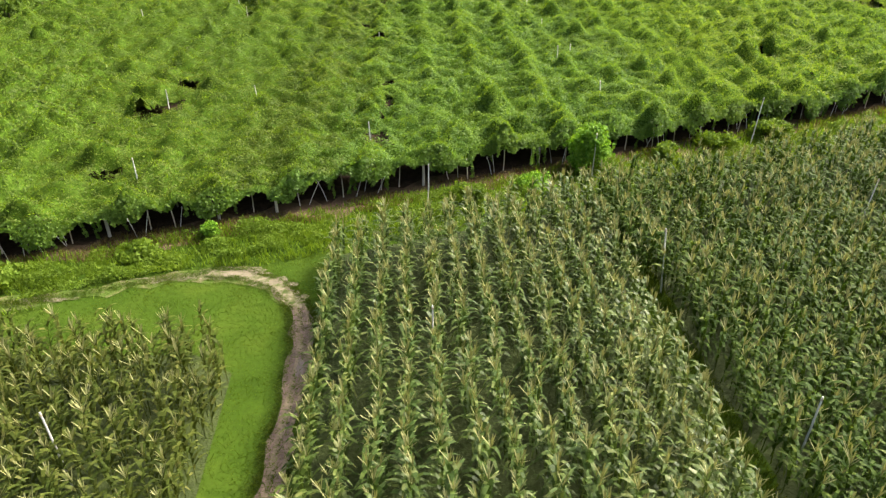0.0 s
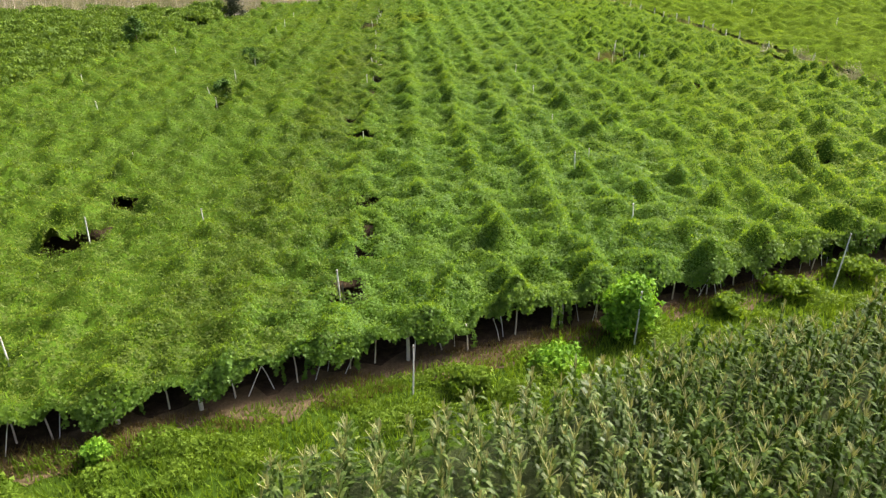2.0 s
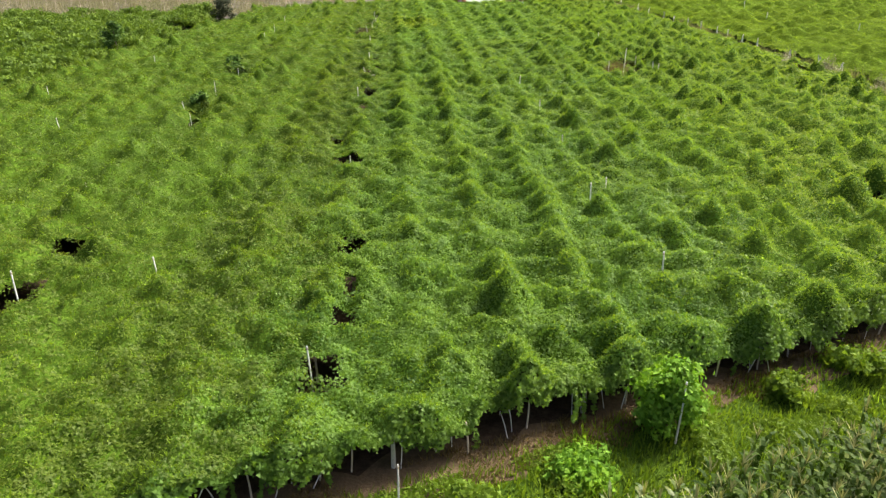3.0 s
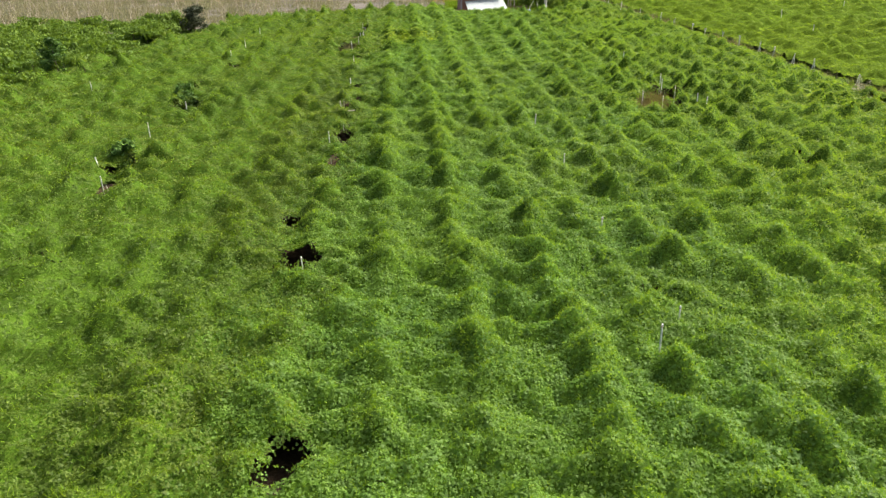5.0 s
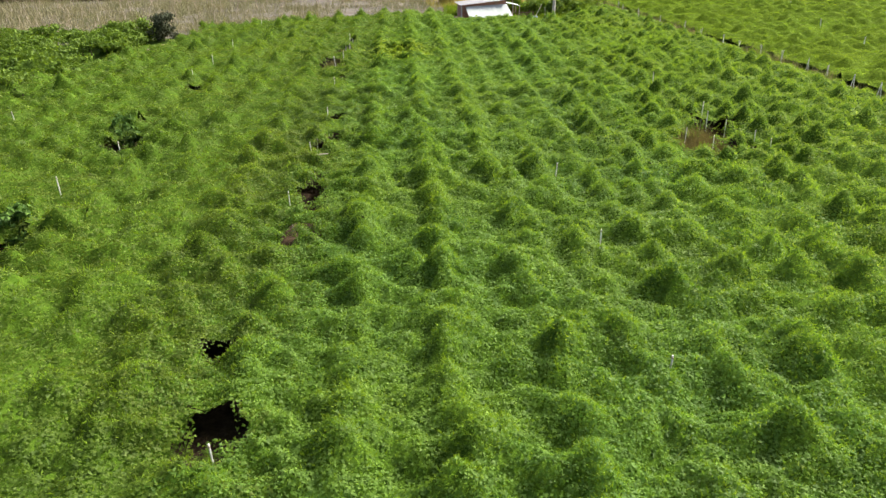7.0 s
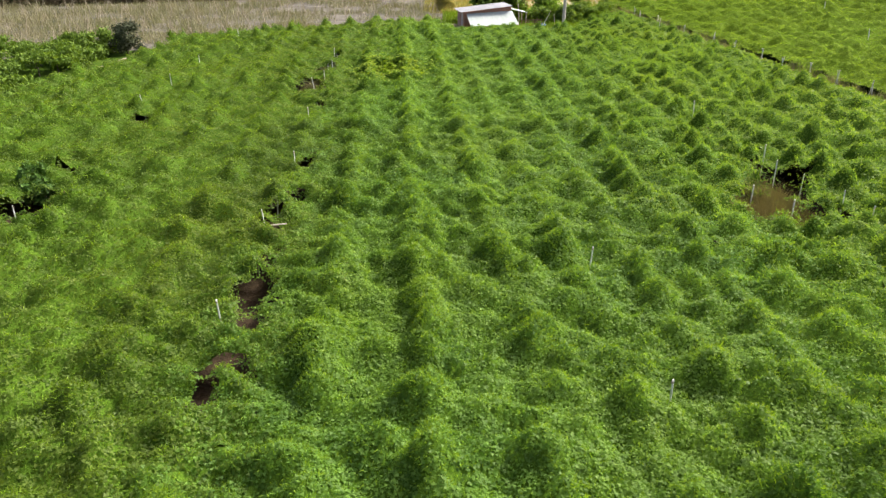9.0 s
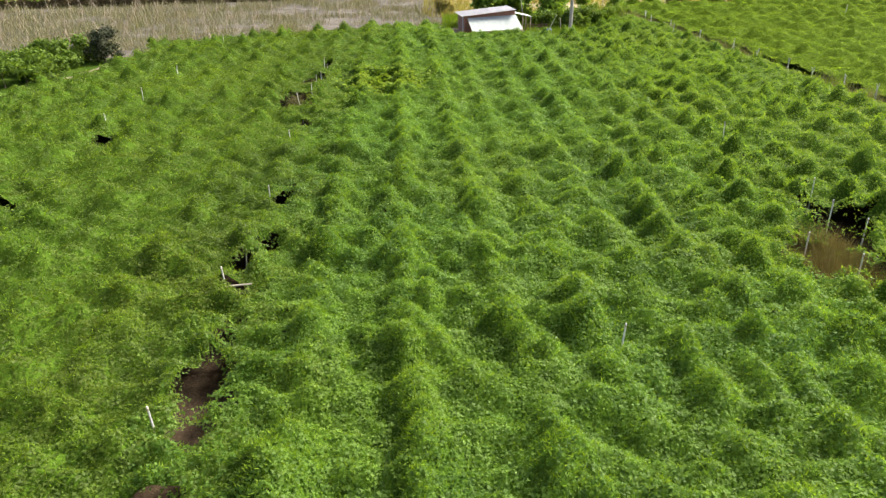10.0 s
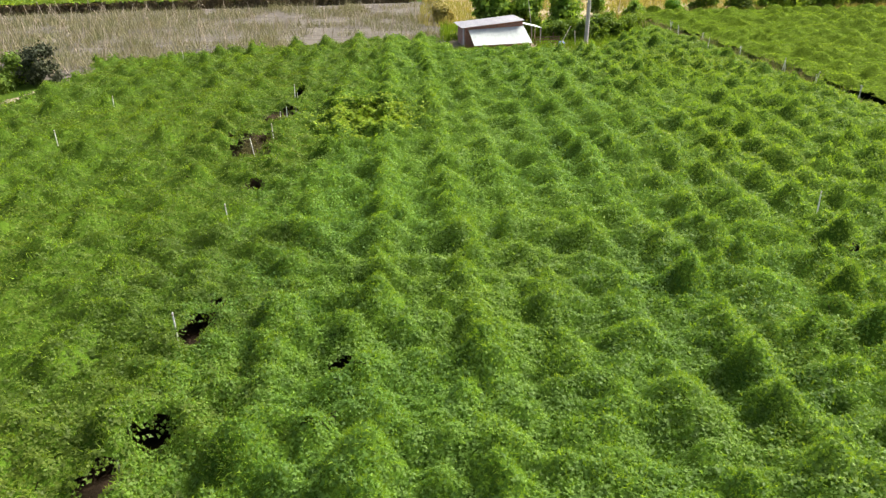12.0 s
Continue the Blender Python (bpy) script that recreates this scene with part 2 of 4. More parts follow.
def brick_material():
    mat, t, b = material("red_brick", 0.85)
    co = t.nodes.new("ShaderNodeTexCoord")
    mp = t.nodes.new("ShaderNodeMapping")
    mp.inputs["Rotation"].default_value = (radians(90), 0, 0)
    br = t.nodes.new("ShaderNodeTexBrick")
    br.inputs["Scale"].default_value = 4.4
    br.inputs["Color1"].default_value, br.inputs["Color2"].default_value = (0.40, 0.16, 0.10, 1), (0.50, 0.22, 0.145, 1)
    br.inputs["Mortar"].default_value, br.inputs["Mortar Size"].default_value = (0.40, 0.33, 0.28, 1), 0.018
    t.links.new(co.outputs["Object"], mp.inputs[0])
    t.links.new(mp.outputs[0], br.inputs["Vector"])
    t.links.new(mix(t, "MULTIPLY", 0.6, br.outputs["Color"], ramp(t, noise_at(t, 1.5), [(0.3, (0.7, 0.7, 0.7)), (0.7, (1.2, 1.15, 1.1))])), b.inputs["Base Color"])
    bump(t, b, br.outputs["Fac"], -0.4, 0.01)
    return mat


BRICK = brick_material()

# ---------------------------------------------------------------- the plan
SLOPE = 0.372          # all field edges across the rows run aslant
ROW_TILT = -0.058      # the vine rows lean this much to the west per metre
ROWS_AT = [2.5 - 3.26 * k for k in range(14, 0, -1)] + [2.5, 5.75] + [8.3 + 2.55 * k for k in range(14)]   # where the rows cross y = 40


def front(x):
    return 29.3 + SLOPE * x


def back(x):
    return np.interp(x, [-80, -38, -24, -14, -3, 1.5, 3.5, 16, 18.5, 22, 32], [112, 127, 132, 137, 141.5, 141, 134.2, 133.4, 135, 140.5, 158])


def west(y):
    return np.interp(y, [20, 70, 95, 108, 113, 118, 125, 140], [-42, -37, -33.6, -31.2, -29.8, -28.8, -28.6, -30.0])


def east(y):
    return 38.3 - 0.115 * (np.asarray(y) - 63)


# gaps in the canopy: x, y, half width, half length
GAPS_ALLEY = [(-3.9, 38.6, 0.21, 0.35), (-3.1, 41.1, 0.62, 0.75), (-3.2, 40.2, 0.4, 0.5), (-5, 52.6, 0.8, 0.95), (-5.75, 56.4, 0.55, 0.4), (-3.05, 35.5, 0.36, 0.7), (-3.2, 31.8, 0.55, 0.9), (-3, 37.2, 0.17, 0.28), (-5.35, 70.3, 0.5, 1.25), (-4.4, 69.4, 0.21, 0.35), (-4.9, 67.9, 0.4, 0.5), (-5.1, 65.4, 0.75, 0.55), (-5.3, 63.9, 0.33, 0.6), (-5.2, 73.3, 0.21, 0.35), (-5.3, 72.3, 0.17, 0.21)]
GAPS_FAR_ALLEY = [(-6.05, 77.5, 0.36, 0.7), (-5.95, 75.6, 0.42, 0.3), (-5.95, 84.3, 0.45, 0.75), (-5.6, 86, 0.21, 0.21), (-5.35, 79.5, 0.35, 0.35), (-0.75, 82.4, 0.4, 0.25), (-1.1, 79.9, 0.17, 0.15), (-8.5, 110, 1, 1.4), (-8.7, 104, 1.2, 1.7), (-10.6, 106.1, 0.5, 0.7), (-1.9, 111, 0.6, 0.7), (-8.9, 115.5, 0.9, 0.5), (-7.3, 97.5, 0.4, 0.4)]
GAPS_WEST = [(-16.1, 52.9, 0.5, 0.45), (-15.5, 41.1, 0.55, 0.5), (-15.9, 37.2, 0.75, 0.9), (-16, 35.9, 0.7, 0.7), (-17.2, 64.4, 0.65, 1), (-16.5, 61, 0.42, 0.5), (-17.95, 78, 0.8, 1.1), (-18.5, 84, 0.62, 0.6), (-18.3, 79.6, 0.8, 1), (-19.2, 95.1, 0.65, 0.7), (-32, 91.6, 1.1, 1.1), (-21.8, 28.6, 0.6, 0.5), (-15.4, 28.2, 0.5, 0.5)]
GAPS_EAST = [(18.6, 89, 0.5, 0.6), (21.2, 64, 0.4, 0.4), (8.9, 49.7, 0.17, 0.21), (18.9, 80.7, 1.4, 2), (16.6, 77.2, 1.2, 1.9), (18, 78.4, 0.7, 0.9), (19, 85.4, 0.38, 0.6), (19.5, 76.8, 0.5, 0.6), (18.4, 91.6, 0.35, 0.55), (17.9, 101.5, 0.35, 0.45), (21.8, 46.4, 0.65, 0.7), (36.4, 70, 1.6, 1.4), (33.6, 77.5, 1.2, 1)]
GAPS = GAPS_ALLEY + GAPS_FAR_ALLEY + GAPS_WEST + GAPS_EAST


def gap_depth(x, y):
    """Under 1 inside a gap, growing outwards."""
    d = np.full(np.shape(x), 9.0)
    wob = 0.55 * (vnoise(x, y, 0.35, 5) - 0.5) + 0.5 * (vnoise(x, y, 0.9, 6) - 0.5)
    for gx, gy, a, b in GAPS:
        d = np.minimum(d, np.hypot((x - gx) / a, (y - gy) / b))
    return d + wob * np.minimum(d, 1.5)


class Canopy:
    """The rolling top of a roofed vine field on a regular plan grid: tent-like mounds over a sagging sheet."""

    def __init__(self, x0, x1, y0, y1, step, mounds, base, inside, rough=1.0, sink=0.0, coarse=2, ridges=()):
        self.x0, self.y0, self.step, self.coarse = x0, y0, step, coarse
        self.xs, self.ys = np.arange(x0, x1 + step, step), np.arange(y0, y1 + step, step)
        X, Y = np.meshgrid(self.xs, self.ys)
        rise = np.zeros(X.shape)
        for mx, my, h, sx, sy in mounds:
            i0, i1 = int((mx - 3.2 * sx - x0) / step), int((mx + 3.2 * sx - x0) / step) + 2
            j0, j1 = int((my - 3.2 * sy - y0) / step), int((my + 3.2 * sy - y0) / step) + 2
            i0, j0 = max(i0, 0), max(j0, 0)
            if i1 <= i0 or j1 <= j0:
                continue
            xx, yy = X[j0:j1, i0:i1] - mx, Y[j0:j1, i0:i1] - my
            turn = 1 + 0.22 * np.sin(5 * np.arctan2(yy, xx) + 9 * mx)
            bump_up = h * np.exp(-1.1 * (((xx / sx) ** 2 + (yy / sy) ** 2) * turn + 0.06) ** 1.05)
            part_of = rise[j0:j1, i0:i1]
            np.maximum(part_of, bump_up + 0.35 * part_of, out=part_of)
        small = rough * (0.2 * (vnoise(X, Y, 2.9, 1) - 0.5) + 0.4 * (vnoise(X, Y * 1.3, 1.15, 2) - 0.5) + 0.5 * (vnoise(X, Y * 1.25, 0.6, 3) - 0.5) + 0.38 * (0.3 - np.abs(vnoise(X, Y * 1.4, 0.95, 4) - 0.5)))
        lines = X - ROW_TILT * (Y - 40)
        for at_40, high in ridges:
            rise += high * np.exp(-((lines - at_40 + 0.5 * (vnoise(X, Y, 1.8, 82) - 0.5)) / 0.5) ** 2) * vnoise(X, Y, 1.6, 81)
        rise *= 1 - 0.85 * np.clip(1 - np.abs(X - east(Y)) / 2.8, 0, 1)
        self.X, self.Y, self.inside, self.rise = X, Y, inside, rise
        self.gap = gap_depth(X, Y)
        Z = base + rise + small - 0.3 * np.clip(1.5 - self.gap, 0, 1) - sink * np.clip(1 - np.abs(X - east(Y)) / 3.0, 0, 1)
        self.Z = Z
        self.gy, self.gx = np.gradient(Z, step)

    def at(self, grid, x, y):
        u, v = (x - self.x0) / self.step, (y - self.y0) / self.step
        i, j = np.clip(u.astype(int), 0, grid.shape[1] - 2), np.clip(v.astype(int), 0, grid.shape[0] - 2)
        f, g = u - i, v - j
        return (grid[j, i] * (1 - f) + grid[j, i + 1] * f) * (1 - g) + (grid[j + 1, i] * (1 - f) + grid[j + 1, i + 1] * f) * g

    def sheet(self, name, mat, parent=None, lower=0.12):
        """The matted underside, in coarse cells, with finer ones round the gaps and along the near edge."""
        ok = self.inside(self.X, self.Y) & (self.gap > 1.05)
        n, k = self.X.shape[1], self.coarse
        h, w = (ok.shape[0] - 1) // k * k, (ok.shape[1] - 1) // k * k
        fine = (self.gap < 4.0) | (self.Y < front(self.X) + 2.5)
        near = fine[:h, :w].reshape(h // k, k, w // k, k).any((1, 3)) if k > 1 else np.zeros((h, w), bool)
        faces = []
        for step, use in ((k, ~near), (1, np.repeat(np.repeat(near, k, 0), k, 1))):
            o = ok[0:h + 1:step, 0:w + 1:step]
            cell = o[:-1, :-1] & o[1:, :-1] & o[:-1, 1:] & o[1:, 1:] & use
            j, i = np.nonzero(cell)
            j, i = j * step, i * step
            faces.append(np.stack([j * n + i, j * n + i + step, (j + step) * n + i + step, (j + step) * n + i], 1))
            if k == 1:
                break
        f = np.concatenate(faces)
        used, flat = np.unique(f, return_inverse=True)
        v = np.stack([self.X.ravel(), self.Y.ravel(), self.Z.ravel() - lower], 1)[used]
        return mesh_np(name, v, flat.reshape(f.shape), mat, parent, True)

    def leaves(self, count, x0, x1, y0, y1, size, spread=0.42, slim=0.85):
        """Leaf blades strewn over a part of the top, lying along its slopes."""
        x, y = rng.uniform(x0, x1, count), rng.uniform(y0, y1, count)
        ok = self.inside(x, y)
        x, y = x[ok], y[ok]
        g = self.at(self.gap, x, y)
        ok = (g > 1.0) | ((g > 0.72) & (rng.random(len(x)) < 0.3))
        x, y = x[ok], y[ok]
        z = self.at(self.Z, x, y) + rng.normal(0, 0.035, len(x)) + 0.13 * (vnoise(x, y, 0.27, 61) - 0.5)
        nrm = np.stack([-0.95 * self.at(self.gx, x, y), -0.95 * self.at(self.gy, x, y), np.ones(len(x))], 1)
        return blades(np.stack([x, y, z], 1), nrm, size, spread, slim)

    def tips(self, count, x0, x1, y0, y1, long, wide):
        """Slender young shoots standing off the mounds."""
        x, y = rng.uniform(x0, x1, count), rng.uniform(y0, y1, count)
        r = self.at(self.rise, x, y)
        ok = self.inside(x, y) & (self.at(self.gap, x, y) > 1.0) & (rng.random(count) < 0.1 + 1.5 * np.clip(r - 0.12, 0, 0.7))
        x, y = x[ok], y[ok]
        n = len(x)
        p = np.stack([x, y, self.at(self.Z, x, y) + rng.uniform(-0.02, 0.06, n)], 1)
        d = np.stack([-0.8 * self.at(self.gx, x, y), -0.8 * self.at(self.gy, x, y), 0.85 * np.ones(n)], 1) + rng.normal(0, 0.6, (n, 3))
        d /= np.linalg.norm(d, axis=1, keepdims=True)
        s = np.cross(d, rng.normal(0, 1, (n, 3)))
        s *= wide * rng.uniform(0.7, 1.3, (n, 1)) / (np.linalg.norm(s, axis=1, keepdims=True) + 1e-9)
        return np.stack([p - s, p + s, p + d * long * rng.uniform(0.5, 1.4, (n, 1))], 1).reshape(-1, 3)


def blades(pos, nrm, size, spread=0.42, aspect=0.85):
    """Leaf triangles about the points, facing roughly along nrm."""
    n = len(pos)
    nrm = nrm / np.linalg.norm(nrm, axis=1, keepdims=True) + rng.normal(0, spread, (n, 3))
    nrm /= np.linalg.norm(nrm, axis=1, keepdims=True)
    a = np.cross(nrm, rng.normal(0, 1, (n, 3)))
    a /= np.linalg.norm(a, axis=1, keepdims=True) + 1e-9
    b = np.cross(nrm, a)
    s = (size * rng.uniform(0.6, 1.35, n))[:, None] * 0.5
    foot, side = pos - a * s * 0.8, b * s * aspect * 1.18
    return np.stack([pos + a * s * 1.1 - nrm * s * 0.18, foot + side, foot - side], 1).reshape(-1, 3)


def quads(name, corners, mat, parent=None, sides=4):
    return mesh_np(name, corners, np.arange(len(corners)).reshape(-1, sides), mat, parent)


# ---------------------------------------------------------------- ground
def sheet_poly(name, points, z, mat, label, cat="ground"):
    bm = bmesh.new()
    bm.faces.new([bm.verts.new((x, y, z)) for x, y in points])
    return tagged(part(name, bm, mat, None), label, cat, kind="structure")


sheet_poly("ground", [(-2500, -2500), (2500, -2500), (2500, 2500), (-2500, 2500)], 0.0, TURF, "wide green grassy farmland ground reaching the horizon")
sheet_poly("soil_bed", [(-41.5, front(-41.5) - 0.2), (38.5, front(38.5) - 0.2), (38.4, 62), (29, 156), (20, 137), (-3, 142), (-29, 131), (-29, 115), (-37, 70)], 0.012, SOIL, "bare brown soil under the vine roof, coloured darker for shade", "soil")


def strip(name, pts, width, z, mat, label, wobble=0.25, cat="soil"):
    """A ragged ribbon along a line of the plan."""
    pts = [Vector((x, y)) for x, y in pts]
    line = []
    for a, b in zip(pts, pts[1:]):
        n = max(2, int((b - a).length / 0.35))
        line += [a + (b - a) * (k / n) for k in range(n)]
    line.append(pts[-1])
    for _ in range(6):
        line = [line[0]] + [(line[i - 1] + 2 * line[i] + line[i + 1]) / 4 for i in range(1, len(line) - 1)] + [line[-1]]
    bm = bmesh.new()
    rows = []
    for i, p in enumerate(line):
        way = (line[min(i + 1, len(line) - 1)] - line[max(i - 1, 0)]).normalized()
        side = Vector((-way.y, way.x))
        wl = width / 2 * (1 + wobble * (2 * float(vnoise(p.x, p.y, 0.7, 8)) - 1) * 2)
        wr = width / 2 * (1 + wobble * (2 * float(vnoise(p.x, p.y, 0.7, 9)) - 1) * 2)
        rows.append([bm.verts.new((*(p + side * k), z)) for k in (wl, 0, -wr)])
    for a, b in zip(rows, rows[1:]):
        for k in range(2):
            bm.faces.new((a[k], a[k + 1], b[k + 1], b[k]))
    return tagged(part(name, bm, mat, None), label, cat, kind="structure")


strip("litter_strip", [(x, front(x) - 0.4) for x in range(-40, 42, 2)], 1.5, 0.02, RUST, "strip of rust-brown dry litter along the vine roof's edge", 0.45)
TRACK = [(-20, 18.9), (-15.9, 19.7), (-14.2, 20.0), (-11, 21.15), (-9, 21.6), (-7.7, 21.55), (-6.2, 20.8), (-5.1, 19.3), (-4.62, 17.6), (-4.5, 15.4), (-4.48, 13.1), (-4.43, 11.2), (-4.3, 6)]
DIRT = plain_material("track_dirt", [(0.3, (0.12, 0.10, 0.06)), (0.7, (0.21, 0.175, 0.115))], 0.8, 0.9, 0.6, 9)
MUD = plain_material("wet_mud", [(0.3, (0.09, 0.065, 0.045)), (0.7, (0.17, 0.125, 0.085))], 1.5, 0.45, 0.6, 12)
PALEDIRT = plain_material("dry_dirt", [(0.3, (0.16, 0.14, 0.09)), (0.7, (0.25, 0.215, 0.145))], 1.2, 0.9, 0.5, 10)
SPARSE = plain_material("trodden_turf", [(0.36, (0.06, 0.10, 0.012)), (0.46, (0.12, 0.125, 0.05)), (0.6, (0.21, 0.185, 0.12))], 3.2, 0.9, 0.6, 14)
WORN = plain_material("worn_turf", [(0.44, (0.075, 0.125, 0.013)), (0.58, (0.13, 0.135, 0.045)), (0.72, (0.23, 0.20, 0.12))], 1.6, 0.9, 0.6, 12)
strip("track_bend", TRACK[:8], 0.8, 0.016, WORN, "narrow bare dirt track bending through the grass", 0.35, "track")
strip("track_ruts", TRACK[6:], 0.72, 0.021, DIRT, "worn earth track along the corn", 0.25, "track")
for dx, w in ((0.08, 0.2), (-0.26, 0.13)):
    strip("wheel_rut", [(x + dx, y) for x, y in TRACK[7:]], w, 0.028, MUD, "dark muddy wheel rut in the track", 0.4, "rut")


def blot(name, cx, cy, a, b, z, mat, label):
    """A ragged flat blot of earth."""
    bm = bmesh.new()
    ring = []
    for k in range(40):
        t = 2 * math.pi * k / 40
        r = 0.55 + 0.9 * float(vnoise(cx + 2 * math.cos(t), cy + 2 * math.sin(t), 0.6, 12))
        ring.append(bm.verts.new((cx + a * r * math.cos(t), cy + b * r * math.sin(t), z)))
    bm.faces.new(ring)
    return tagged(part(name, bm, mat, None), label, "soil", kind="structure")


WATER, wt, wb = material("puddle_water", 0.06, 0, 0.5)
wb.inputs["Base Color"].default_value = (0.16, 0.135, 0.10, 1)
blot("puddle", -4.52, 16.1, 0.11, 0.42, 0.036, WATER, "small still puddle in the wheel rut")
for cx, cy, a, c in ((-7.9, 21.6, 1.15, 0.4), (-6.3, 20.9, 0.75, 0.34), (-5.4, 19.9, 0.4, 0.5), (-10.6, 21.28, 1.0, 0.13), (-14.4, 20.0, 1.0, 0.14)):
    blot("dirt_patch", cx, cy, a, c, 0.0225, SPARSE, "sparse worn grass with pale dry earth showing")
strip("bare_bend", TRACK[3:8], 0.4, 0.024, SPARSE, "pale bare earth on the bend of the track", 0.5, "track")
blot("dirt_patch", -7.7, 21.58, 0.75, 0.2, 0.0265, PALEDIRT, "pale dry worn patch on the track's bend")
blot("dirt_patch", -6.35, 20.95, 0.3, 0.18, 0.026, PALEDIRT, "small pale dry patch on the track's bend")

# ---------------------------------------------------------------- vine roof
def lattice():
    """Mounds where the vines climb the posts: broad in the west, pointed in the east, with creeping ridges along the rows."""
    out = []
    for row, at_40 in enumerate(ROWS_AT):
        y = 14 + rng.uniform(0, 3)
        ridge = 0.65 if at_40 in (2.5, 5.75) else rng.uniform(0.3, 0.5)
        while y < 160:
            x = at_40 + ROW_TILT * (y - 40)
            e, w = np.clip((x - 6) / 10, 0, 1), np.clip((-4 - x) / 8, 0, 1)
            h = (0.28 + 0.58 * rng.random() ** 1.2) * (1 + 0.35 * e + 0.3 * w)
            sx, sy = rng.uniform(0.5, 0.9) * (1 - 0.1 * e), rng.uniform(0.55, 0.95) * (1 - 0.2 * e - 0.1 * w)
            if rng.random() < 0.9:
                out.append((x + rng.normal(0, 0.22 + 0.2 * w), y + rng.normal(0, 0.25), h, sx, sy))
            for k in range(rng.integers(2, 5)):
                out.append((x + rng.normal(0, 0.6), y + rng.uniform(0.4, 2.8), ridge * rng.uniform(0.4, 1.2), rng.uniform(0.3, 0.6), rng.uniform(0.35, 0.75)))
            for k in range(2):
                out.append((x + 1.5 + rng.normal(0, 0.5), y + rng.uniform(0, 2.8), rng.uniform(0.1, 0.5) * (1 + 0.5 * e), rng.uniform(0.4, 0.9), rng.uniform(0.3, 0.55)))
            y += rng.uniform(2.3, 3.9) * (1 - 0.3 * e)
        edge = (29.3 + SLOPE * (at_40 - ROW_TILT * 40)) / (1 - SLOPE * ROW_TILT)
        out.append((at_40 + ROW_TILT * (edge - 40), edge + 0.35, rng.uniform(0.45, 0.8), 0.75, 0.6))
    return out


def in_main(x, y):
    wob = 0.9 * (vnoise(x, y, 1.3, 11) - 0.5)
    return (y > front(x) + wob) & (y < back(x) + wob) & (x > west(y) + wob) & (x < east(y) - 0.35 + 0.6 * wob)


main = Canopy(-46, 41, 12, 159, 0.2, lattice(), 1.22, in_main, sink=0.4, ridges=[(at, 0.5 if 0 < at < 7 or 20 < at < 22 else 0.25) for at in ROWS_AT])
# backing sheet whose dark green stands in for shade inside the foliage
vines = tagged(main.sheet("vine_canopy", SHADE_MAT), "dense green roof of climbing vines on trellis posts with rounded mounds", "vine crop", kind="stuff")
tiles = [(-10, 13, 24, 60, 0.088, 360), (-10, 13, 60, 92, 0.088, 360), (-20, -10, 20, 46, 0.11, 210), (13, 22, 33, 46, 0.11, 210),
         (-24, -10, 46, 92, 0.12, 175), (13, 27, 46, 92, 0.12, 175), (-24, 27, 92, 120, 0.13, 150), (-24, 41, 120, 159, 0.17, 100),
         (-46, -20, 12, 46, 0.18, 80), (-46, -24, 46, 140, 0.155, 100), (22, 41, 34, 46, 0.18, 80), (27, 41, 46, 120, 0.15, 110)]
for x0, x1, y0, y1, size, per in tiles:
    corners = main.leaves(int((x1 - x0) * (y1 - y0) * per), x0, x1, y0, y1, size, slim=0.85 if size < 0.1 else 0.5)
    at_x = corners[::3, 0]
    chance = 0.5 * rng.random(len(at_x)) + 0.5 * vnoise(at_x, corners[::3, 1], 1.1, 63)
    olive = np.repeat(chance < np.clip((-0.5 - at_x) / 8.5, 0, 1), 3)
    ripe = np.repeat(chance < 0.75 * np.clip((at_x - 7) / 13, 0, 1), 3)
    for some, leaf in ((~olive & ~ripe, VINE), (olive, VINE_OLIVE), (ripe, VINE_FAR)):
        if some.any():
            tagged(quads("vine_leaves", corners[some], leaf, vines, 3), kind="stuff")

for x0, x1, y0, y1, n, long, wide in ((-12, 17, 24, 94, 430000, 0.14, 0.014), (-24, 27, 94, 159, 190000, 0.18, 0.02), (17, 41, 30, 120, 150000, 0.18, 0.02), (-46, -12, 12, 140, 150000, 0.2, 0.024)):
    tagged(quads("young_shoots", main.tips(n, x0, x1, y0, y1, long, wide), SHOOT, vines, 3), kind="stuff")


def yellowing():
    n = 5000
    x, y = -2.6 + rng.normal(0, 1.5, n), 109.8 + rng.normal(0, 1.9, n)
    ok = main.at(main.gap, x, y) > 1.0
    x, y = x[ok], y[ok]
    return blades(np.stack([x, y, main.at(main.Z, x, y) + rng.uniform(0, 0.12, len(x))], 1), np.stack([0 * x, 0 * x, 1 + 0 * x], 1), 0.2)


YELLOW = leaf_material("yellowing_leaf", [(0.0, (0.16, 0.27, 0.022)), (1.0, (0.25, 0.34, 0.03))], (1.05, 1.0, 0.8), 0.3, 0.45)
tagged(quads("yellowing_vines", yellowing(), YELLOW, vines, 3), "yellowing vine leaves", kind="stuff")


